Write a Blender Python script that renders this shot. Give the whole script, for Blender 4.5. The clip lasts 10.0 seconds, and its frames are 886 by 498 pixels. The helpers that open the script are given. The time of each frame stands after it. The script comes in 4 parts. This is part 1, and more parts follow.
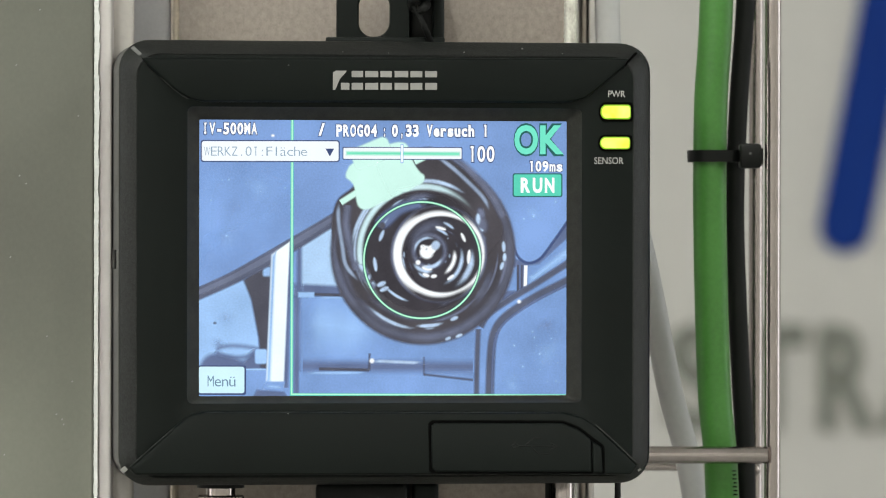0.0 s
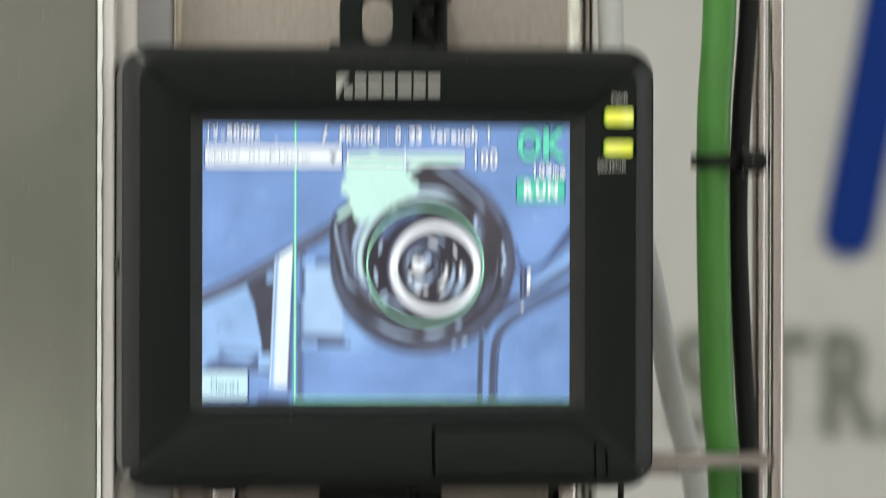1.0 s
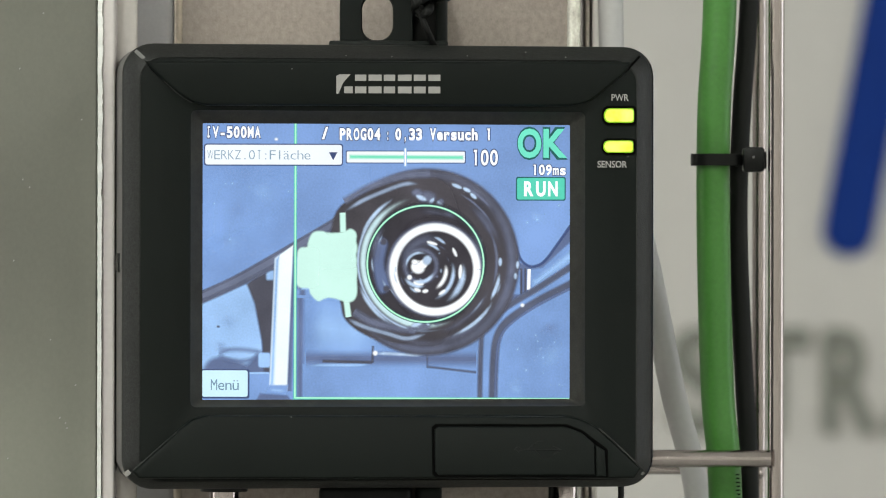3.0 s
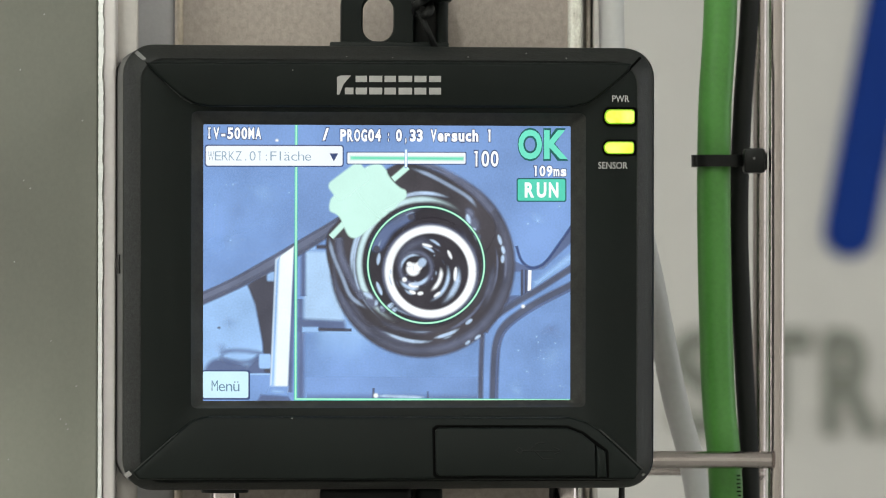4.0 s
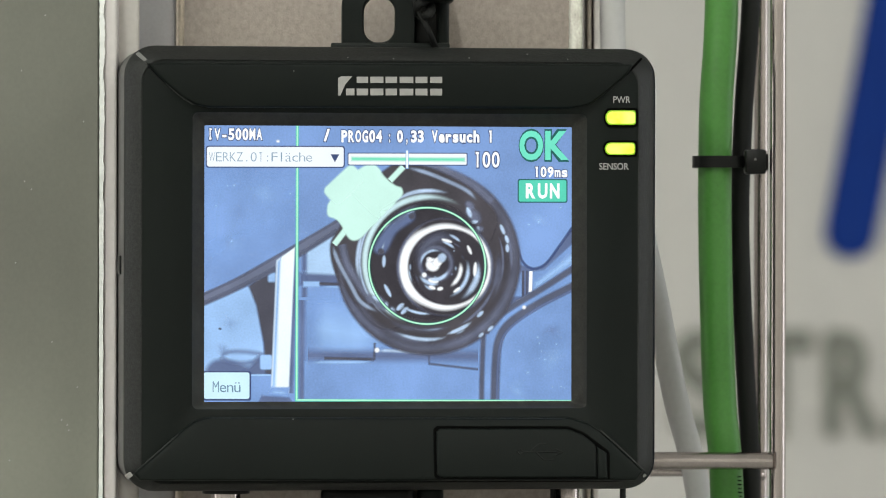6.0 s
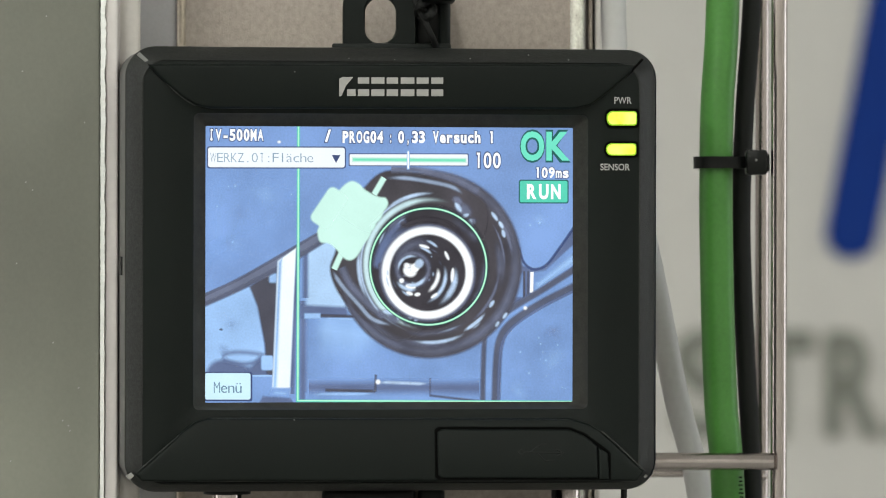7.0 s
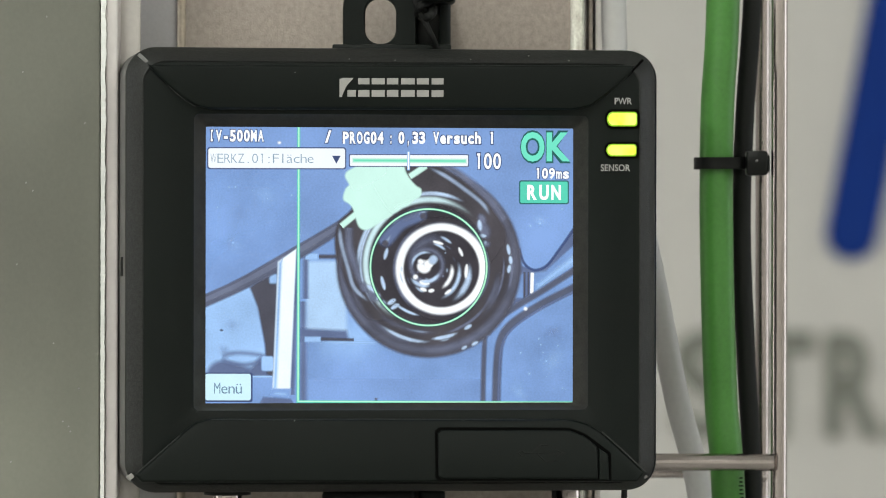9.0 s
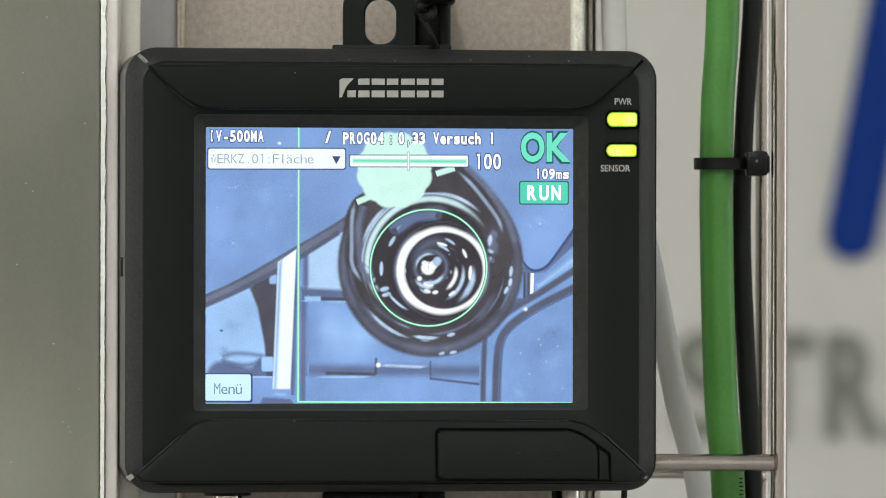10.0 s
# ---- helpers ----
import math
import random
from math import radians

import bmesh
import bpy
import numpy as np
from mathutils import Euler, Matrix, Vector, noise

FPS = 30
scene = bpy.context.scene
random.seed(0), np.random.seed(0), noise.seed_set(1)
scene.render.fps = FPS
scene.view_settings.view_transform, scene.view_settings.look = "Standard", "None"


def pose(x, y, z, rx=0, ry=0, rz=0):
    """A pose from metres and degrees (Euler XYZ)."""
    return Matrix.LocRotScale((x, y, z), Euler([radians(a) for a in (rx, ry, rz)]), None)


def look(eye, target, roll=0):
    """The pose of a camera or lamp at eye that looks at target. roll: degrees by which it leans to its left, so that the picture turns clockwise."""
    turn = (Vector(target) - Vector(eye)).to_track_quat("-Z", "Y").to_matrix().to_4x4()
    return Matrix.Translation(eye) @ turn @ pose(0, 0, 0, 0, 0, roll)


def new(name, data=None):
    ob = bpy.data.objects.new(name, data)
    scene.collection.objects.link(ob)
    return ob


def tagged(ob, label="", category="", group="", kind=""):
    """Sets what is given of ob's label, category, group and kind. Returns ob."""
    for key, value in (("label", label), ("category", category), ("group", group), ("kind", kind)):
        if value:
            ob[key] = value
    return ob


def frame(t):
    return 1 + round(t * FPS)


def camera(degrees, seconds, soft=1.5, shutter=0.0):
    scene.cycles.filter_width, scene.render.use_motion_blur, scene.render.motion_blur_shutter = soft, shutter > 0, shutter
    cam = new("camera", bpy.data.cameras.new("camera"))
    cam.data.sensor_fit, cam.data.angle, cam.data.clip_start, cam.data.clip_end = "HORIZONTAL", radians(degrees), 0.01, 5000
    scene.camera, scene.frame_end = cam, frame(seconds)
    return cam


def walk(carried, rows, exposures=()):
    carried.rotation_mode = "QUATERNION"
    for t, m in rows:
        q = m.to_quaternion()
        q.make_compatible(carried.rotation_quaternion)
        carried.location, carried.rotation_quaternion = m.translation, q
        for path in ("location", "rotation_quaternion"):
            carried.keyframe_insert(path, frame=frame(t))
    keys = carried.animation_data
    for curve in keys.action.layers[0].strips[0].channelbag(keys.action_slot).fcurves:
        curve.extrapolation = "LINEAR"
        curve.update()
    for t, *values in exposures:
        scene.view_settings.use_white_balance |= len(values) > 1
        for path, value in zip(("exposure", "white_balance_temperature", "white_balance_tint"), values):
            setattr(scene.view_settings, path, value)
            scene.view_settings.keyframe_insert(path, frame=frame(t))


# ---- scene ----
cam = camera(9.7, 10.0, soft=1.04, shutter=1.0)
cam.data.dof.use_dof = True
cam.data.dof.focus_distance = 1.0
cam.data.dof.aperture_fstop = 31.5

# The operator's camera stands on a tripod and drifts by fractions of a degree.
F = 784 / math.tan(radians(4.85))
DIST = F / 9254                              # 9.254 layout units to the millimetre at the display
EYE = (0.0103, -DIST, 0.0031)


def aim(dx, dy, roll=0.1):
    """A small pan, by dx to the left and dy upwards, in units of 1 / F of the viewing distance."""
    return look(EYE, (EYE[0] - dx / F, EYE[1] + 1, EYE[2] + dy / F), roll)


PAN = [(0, -11.5, -13.2), (0.2, -9.5, -12.4), (0.5, -7.5, -11.6), (0.8, -7.2, -11.4), (0.867, -7.2, -11.6), (0.9, -7, -8), (0.933, -6.4, -1),
       (0.967, -5.5, -21), (1.0, -5.8, -4), (1.033, -6.6, 13), (1.067, -7, -4), (1.1, -7, -9), (1.5, -7, -9.2), (2, -6.2, -8.2), (2.5, -6, -7.6),
       (4, -4.4, -4.8), (4.5, -4.2, -4.2), (5, -4.1, -4), (5.5, -3.6, -3.8), (6.2, -2, -2.8), (7, -0.5, -1.9), (8, 0, -1.3), (9, 0, -0.6), (10, 0, 0.2)]
walk(cam, [(t, aim(dx, dy)) for t, dx, dy in PAN])

# ---- light: a closed factory hall with strip lights under its ceiling ----
world = bpy.data.worlds.new("hall_air")
scene.world = world
world.use_nodes = True
sky = world.node_tree.nodes.new("ShaderNodeTexSky")
sky.sky_type, sky.sun_disc, sky.sun_elevation, sky.sun_rotation = "NISHITA", False, radians(40), radians(200)
world.node_tree.links.new(sky.outputs[0], world.node_tree.nodes["Background"].inputs[0])
world.node_tree.nodes["Background"].inputs[1].default_value = 0.1
scene.view_settings.exposure = 0.0


def hall_lamp(name, x, y, z, sx, sy, watts, colour=(0.97, 1.0, 0.92)):
    data = bpy.data.lights.new(name, "AREA")
    data.shape, data.size, data.size_y, data.energy, data.color = "RECTANGLE", sx, sy, watts, colour
    ob = new(name, data)
    ob.matrix_world = pose(x, y, z)
    return ob


LAMPS = [(-2.6, -4.1), (-0.5, -4.1), (2.8, -4.1), (-2.6, -2.2), (-0.5, -2.2), (2.8, -2.2)]
for lx, ly in LAMPS:
    hall_lamp("strip_light_glow", lx, ly, 2.12, 0.25, 1.5, 44 if lx < -1 else 30)
# daylight through the window of the east wall
WINDOW = dict(y0=-0.8, y1=1.3, z0=-0.5, z1=1.4)
daylight = hall_lamp("window_daylight", 4.12, 0.25, 0.45, 1.9, 2.1, 26, (0.95, 0.98, 1.0))
daylight.matrix_world = look((4.12, 0.25, 0.45), (0, 0.25, 0.45))
# unseen west source, mirrored from the east and added to brighten the left edges
west_fill = hall_lamp("window_daylight", -4.12, 0.25, 0.45, 1.9, 2.1, 26, (1.0, 0.98, 0.95))
west_fill.matrix_world = look((-4.12, 0.25, 0.45), (0, 0.25, 0.45))


# ---- materials ----
def nodes_of(name):
    m = bpy.data.materials.new(name)
    m.use_nodes = True
    return m, m.node_tree, m.node_tree.nodes["Principled BSDF"]


def surface(name, colour, rough=0.5, metal=0.0, vary=0.15, scale=60.0, grain=900.0, bump=0.1, stretch=(1, 1, 1), spec=0.5, depth=0.0002, shift=(0, 0, 0), mottle=0.4, swing=0):
    """A surface whose colour wanders at two scales, with a fine relief."""
    m, t, b = nodes_of(name)
    n, l = t.nodes, t.links
    co = n.new("ShaderNodeTexCoord")
    mp = n.new("ShaderNodeMapping")
    mp.inputs["Scale"].default_value, mp.inputs["Location"].default_value = stretch, shift
    mp.inputs["Rotation"].default_value = (0, radians(swing), 0)
    l.new(co.outputs["Object"], mp.inputs[0])
    big, fine = n.new("ShaderNodeTexNoise"), n.new("ShaderNodeTexNoise")
    big.inputs["Scale"].default_value, fine.inputs["Scale"].default_value = scale, grain
    big.inputs["Detail"].default_value, fine.inputs["Detail"].default_value = 3, 2
    l.new(mp.outputs[0], big.inputs["Vector"])
    l.new(mp.outputs[0], fine.inputs["Vector"])
    add = n.new("ShaderNodeMath")
    add.operation = "MULTIPLY_ADD"
    add.inputs[1].default_value, add.inputs[2].default_value = mottle, 0
    l.new(fine.outputs["Fac"], add.inputs[0])
    sm = n.new("ShaderNodeMath")
    sm.operation = "MULTIPLY_ADD"
    sm.inputs[1].default_value = 1 - mottle
    l.new(big.outputs["Fac"], sm.inputs[0])
    l.new(add.outputs[0], sm.inputs[2])
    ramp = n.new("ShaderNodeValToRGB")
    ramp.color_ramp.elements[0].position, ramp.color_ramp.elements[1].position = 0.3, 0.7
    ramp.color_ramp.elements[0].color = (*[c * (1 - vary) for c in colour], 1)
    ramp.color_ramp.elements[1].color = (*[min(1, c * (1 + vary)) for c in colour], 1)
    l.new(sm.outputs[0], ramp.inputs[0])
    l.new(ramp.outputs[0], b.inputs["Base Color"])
    rr = n.new("ShaderNodeMath")
    rr.operation = "MULTIPLY_ADD"
    rr.inputs[1].default_value, rr.inputs[2].default_value = 0.25, max(0.02, rough - 0.12)
    l.new(sm.outputs[0], rr.inputs[0])
    l.new(rr.outputs[0], b.inputs["Roughness"])
    b.inputs["Metallic"].default_value = metal
    b.inputs["Specular IOR Level"].default_value = spec
    if bump:
        bp = n.new("ShaderNodeBump")
        bp.inputs["Strength"].default_value, bp.inputs["Distance"].default_value = bump, depth
        l.new(fine.outputs["Fac"], bp.inputs["Height"])
        l.new(bp.outputs[0], b.inputs["Normal"])
    return m


def glow(name, colour, vary=0.0, scale=120.0, strength=1.0, second=None):
    """A lit part of the display or a lamp: it gives off its colour."""
    m, t, b = nodes_of(name)
    n, l = t.nodes, t.links
    b.inputs["Base Color"].default_value = (0.01, 0.01, 0.012, 1)
    b.inputs["Roughness"].default_value = 0.35
    b.inputs["Specular IOR Level"].default_value = 0.25
    b.inputs["Emission Strength"].default_value = strength
    b.inputs["Emission Color"].default_value = (*colour, 1)
    if vary or second:
        co, big = n.new("ShaderNodeTexCoord"), n.new("ShaderNodeTexNoise")
        big.inputs["Scale"].default_value, big.inputs["Detail"].default_value = scale, 4
        l.new(co.outputs["Object"], big.inputs["Vector"])
        ramp = n.new("ShaderNodeValToRGB")
        ramp.color_ramp.elements[0].position, ramp.color_ramp.elements[1].position = 0.32, 0.68
        ramp.color_ramp.elements[0].color = (*[c * (1 - vary) for c in colour], 1)
        ramp.color_ramp.elements[1].color = (*(second or [c * (1 + vary) for c in colour]), 1)
        l.new(big.outputs["Fac"], ramp.inputs[0])
        l.new(ramp.outputs[0], b.inputs["Emission Color"])
    return m


def srgb(r, g, b):
    return tuple(((c / 255 + 0.055) / 1.055) ** 2.4 if c > 10 else c / 255 / 12.92 for c in (r, g, b))


PLASTIC = surface("black_textured_plastic", (0.004, 0.0064, 0.0054), 0.5, spec=0.185, vary=0.2, scale=80, grain=4500, bump=0.35, depth=0.00005)
PLASTIC_GLEAM = surface("grey_gleam_plastic", (0.16, 0.16, 0.155), 0.5, vary=0.25, scale=200, grain=4000, bump=0.2, depth=0.00005)
PLASTIC_DEEP = surface("black_smooth_plastic", (0.005, 0.0056, 0.0052), 0.4, spec=0.22, vary=0.2, scale=90, grain=3000, bump=0.1, depth=0.00005)
PLASTIC_RIM = surface("coarse_dark_grey_plastic", (0.0135, 0.0148, 0.014), 0.44, spec=0.36, vary=0.8, scale=1500, grain=3300, bump=0.4, depth=0.0002, mottle=0.6)
PLASTIC_SHELL = surface("dark_grey_shell_plastic", (0.11, 0.11, 0.108), 0.4, vary=0.2, scale=120, grain=3500, bump=0.2, depth=0.00005)
RUBBER = surface("black_rubber", (0.0075, 0.008, 0.0076), 0.6, spec=0.22, vary=0.25, scale=90, grain=2500, bump=0.2, depth=0.0001)
GREEN_RUBBER = surface("green_cable_sheath", (0.06, 0.22, 0.035), 0.42, vary=0.18, scale=45, grain=1200, bump=0.06, depth=0.0001)
GREY_SHEATH = surface("grey_cable_sheath", (0.66, 0.65, 0.66), 0.5, vary=0.06, scale=50, grain=900, bump=0.05)
STEEL = surface("polished_steel_wire", (0.46, 0.41, 0.395), 0.15, 1.0, vary=0.1, scale=300, grain=2500, bump=0.08, stretch=(1, 1, 0.1))
STEEL_BROWN = surface("brushed_steel_post", (0.345, 0.3, 0.272), 0.4, 0.75, vary=0.22, scale=900, grain=3200, bump=0.5, stretch=(1, 1, 0.8), depth=0.0001)
ZINC = surface("bluish_zinc_strip", (0.66, 0.65, 0.68), 0.45, 0.0, vary=0.08, scale=70, grain=1800, bump=0.1)
PRINT_AND_GLEAM = surface("light_grey_print_and_gleam", (0.38, 0.37, 0.36), 0.55, vary=0.06, bump=0)
CAPTION = surface("pale_caption_print", (0.52, 0.51, 0.5), 0.5, vary=0.05, bump=0)
# paler steels for the post's worn edges: their shine is put into the colour
STEEL_EDGE_SHINE = surface("bright_worn_steel_edge_shine", (0.82, 0.78, 0.7), 0.32, 0.55, vary=0.3, scale=700, grain=2600, bump=0.6, stretch=(1, 1, 0.6), depth=0.0002)
BRASSY_EDGE_SHINE = surface("brownish_worn_steel_edge_shine", (0.5, 0.43, 0.35), 0.36, 0.6, vary=0.3, scale=600, grain=2600, bump=0.6, stretch=(1, 1, 0.5), depth=0.0002)
PALE_STRIP = surface("pale_pinkish_strip", (0.72, 0.675, 0.665), 0.5, vary=0.06, scale=60, grain=900, bump=0.05)
BEZEL = surface("brownish_black_bezel_plastic", (0.034, 0.033, 0.029), 0.55, spec=0.15, vary=0.35, scale=500, grain=3000, bump=0.2, depth=0.0001)
RIDGE_SHINE = surface("worn_plastic_ridge_shine", (0.024, 0.025, 0.024), 0.35, vary=0.5, scale=300, grain=2500, bump=0.3, depth=0.0001)
DUST = surface("grey_dust", (0.22, 0.22, 0.21), 0.8, vary=0.1, bump=0)
WALL = surface("painted_hall_wall", (0.66, 0.645, 0.62), 0.7, vary=0.04, scale=2, grain=60, bump=0.05)
STRIP = surface("beige_coated_strip", (0.62, 0.585, 0.555), 0.5, vary=0.08, scale=40, grain=900, bump=0.08)
FLOOR = surface("pale_grey_hall_floor", (0.3, 0.295, 0.282), 0.5, vary=0.15, scale=2, grain=80, bump=0.05)
CEILING = surface("white_hall_ceiling", (0.75, 0.75, 0.73), 0.8, vary=0.04, scale=2, grain=60, bump=0.05)
BLUE_PAINT = surface("blue_wall_paint", (0.004, 0.034, 0.235), 0.7, spec=0.2, vary=0.08, scale=6, grain=90, bump=0.02)
GREY_PAINT = surface("dark_grey_wall_paint", (0.21, 0.22, 0.19), 0.55, vary=0.1, scale=6, grain=90, bump=0.02)
GLASS, _, glass_node = nodes_of("window_glass")
glass_node.inputs["Transmission Weight"].default_value, glass_node.inputs["Roughness"].default_value, glass_node.inputs["IOR"].default_value = 1.0, 0.0, 1.45
# near-black: shade painted into the cover gap and a groove; also ink of ticks
SHADE_AND_TICK_BLACK = surface("shade_and_tick_black", (0.002, 0.002, 0.002), 0.9, spec=0.05, bump=0)
# noise swung so the sheet darkens upwards: a reflected gradient put into its colour
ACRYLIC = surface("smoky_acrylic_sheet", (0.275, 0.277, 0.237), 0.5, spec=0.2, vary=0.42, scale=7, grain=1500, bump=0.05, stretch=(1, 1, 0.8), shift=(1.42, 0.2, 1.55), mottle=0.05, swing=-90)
ACRYLIC_EDGE = surface("sawn_white_acrylic_edge", (0.93, 0.94, 0.92), 0.25, 0.0, vary=0.07, scale=300, grain=1800, bump=0.5, stretch=(0.6, 0.6, 1), depth=0.0003)
TUBE_GLASS = glow("strip_light_diffuser", (1, 0.97, 0.9), strength=3.0)


# ---- mesh helpers ----
def part(name, bm, material, parent=None, label="", smooth=True, sharp=35):
    me = bpy.data.meshes.new(name)
    bm.normal_update()
    bm.to_mesh(me)
    bm.free()
    me.materials.append(material)
    if smooth:
        me.polygons.foreach_set("use_smooth", [True] * len(me.polygons))
        me.set_sharp_from_angle(angle=radians(sharp))
    ob = new(name, me)
    ob.parent = parent
    return tagged(ob, label)


def thing(name, label, category, m=None, group="", kind=""):
    ob = new(name)
    ob.empty_display_size = 0.02
    if m is not None:
        ob.matrix_world = m
    return tagged(ob, label, category, group, kind)


def box_bm(x0, y0, z0, x1, y1, z1, bevel=0.0, segments=2):
    bm = bmesh.new()
    bmesh.ops.create_cube(bm, size=1)
    for v in bm.verts:
        v.co = Vector(((x0 + x1) / 2 + v.co.x * (x1 - x0), (y0 + y1) / 2 + v.co.y * (y1 - y0), (z0 + z1) / 2 + v.co.z * (z1 - z0)))
    if bevel:
        bmesh.ops.bevel(bm, geom=bm.edges[:], offset=bevel, segments=segments, affect="EDGES", profile=0.5)
    return bm


def rounded(x0, z0, x1, z1, r, n=8):
    """The corners of a rounded rectangle, counter-clockwise from its lower right."""
    out = []
    for cx, cz, a0 in ((x1 - r, z0 + r, -90), (x1 - r, z1 - r, 0), (x0 + r, z1 - r, 90), (x0 + r, z0 + r, 180)):
        for i in range(n + 1):
            a = radians(a0 + 90 * i / n)
            out.append((cx + r * math.cos(a), cz + r * math.sin(a)))
    return out


def loops_bm(loops, cap_first=False, cap_last=False):
    """Skins a row of loops ((points, depth), ...) of equal length; depth is y."""
    bm = bmesh.new()
    rings = [[bm.verts.new((x, y, z)) for x, z in pts] for pts, y in loops]
    k = len(rings[0])
    for a, b in zip(rings, rings[1:]):
        for i in range(k):
            bm.faces.new((a[i], a[(i + 1) % k], b[(i + 1) % k], b[i]))
    if cap_first:
        bm.faces.new(rings[0])
    if cap_last:
        bm.faces.new(rings[-1])
    bmesh.ops.recalc_face_normals(bm, faces=bm.faces[:])
    return bm


def plate_bm(points, y0, y1, bevel=0.0, segments=2):
    """A flat piece cut to an outline (x, z), from depth y0 (front) to y1 (back), its front edge rounded."""
    bm = bmesh.new()
    front = bm.faces.new([bm.verts.new((x, y0, z)) for x, z in points])
    res = bmesh.ops.extrude_face_region(bm, geom=[front])
    for v in [g for g in res["geom"] if isinstance(g, bmesh.types.BMVert)]:
        v.co.y = y1
    bmesh.ops.recalc_face_normals(bm, faces=bm.faces[:])
    if bevel:
        edges = [e for e in bm.edges if all(abs(v.co.y - y0) < 1e-7 for v in e.verts)]
        bmesh.ops.bevel(bm, geom=edges, offset=bevel, segments=segments, affect="EDGES", profile=0.5)
    bmesh.ops.triangulate(bm, faces=[f for f in bm.faces if len(f.verts) > 4])
    return bm


def smooth_path(points, steps=10):
    """A Catmull-Rom line through the points."""
    p = [Vector(q) for q in points]
    p = [2 * p[0] - p[1], *p, 2 * p[-1] - p[-2]]
    out = []
    for i in range(1, len(p) - 2):
        for s in range(steps):
            u = s / steps
            a, b, c, d = p[i - 1:i + 3]
            out.append(0.5 * (2 * b + (c - a) * u + (2 * a - 5 * b + 4 * c - d) * u * u + (3 * b - a - 3 * c + d) * u ** 3))
    out.append(p[-2])
    return out


def tube_bm(points, radius, sides=20, caps=True, steps=10, wobble=0.0):
    path = smooth_path(points, steps) if len(points) > 2 else [Vector(q) for q in points]
    bm, rings, ref = bmesh.new(), [], Vector((0.31, 0.9, 0.17)).normalized()
    for i, c in enumerate(path):
        d = (path[min(i + 1, len(path) - 1)] - path[max(i - 1, 0)]).normalized()
        s = d.cross(ref).normalized()
        u = s.cross(d)
        r = radius * (1 + wobble * noise.noise(c * 90))
        rings.append([bm.verts.new(c + r * (math.cos(2 * math.pi * k / sides) * s + math.sin(2 * math.pi * k / sides) * u)) for k in range(sides)])
    for a, b in zip(rings, rings[1:]):
        for k in range(sides):
            bm.faces.new((a[k], a[(k + 1) % sides], b[(k + 1) % sides], b[k]))
    if caps:
        bm.faces.new(rings[0])
        bm.faces.new(rings[-1])
    bmesh.ops.recalc_face_normals(bm, faces=bm.faces[:])
    return bm


def text_bm(words, size, bold=0.0, wide=1.0, spacing=1.0, thick=0.0, align="LEFT"):
    """Words in the built-in font as a mesh that stands upright in x and z and faces -y."""
    cu = bpy.data.curves.new("words", "FONT")
    cu.body, cu.size, cu.offset, cu.space_character, cu.extrude, cu.align_x = words, size, bold * size, spacing, thick, align
    cu.resolution_u = 4
    ob = new("words", cu)
    me = bpy.data.meshes.new_from_object(ob.evaluated_get(bpy.context.evaluated_depsgraph_get()))
    bm = bmesh.new()
    bm.from_mesh(me)
    bpy.data.objects.remove(ob)
    bpy.data.curves.remove(cu)
    bpy.data.meshes.remove(me)
    for v in bm.verts:
        v.co = Vector((v.co.x * wide, -v.co.z, v.co.y))
    return bm


def joined(bm, other):
    """Adds another bmesh to bm."""
    me = bpy.data.meshes.new("bit")
    other.to_mesh(me)
    other.free()
    bm.from_mesh(me)
    bpy.data.meshes.remove(me)
    return bm


def shifted(bm, x, y, z):
    bmesh.ops.translate(bm, verts=bm.verts[:], vec=(x, y, z))
    return bm


# ---- the hall ----
HALL = dict(x0=-4.0, x1=4.0, y0=-5.0, y1=2.4, z0=-1.35, z1=2.2)


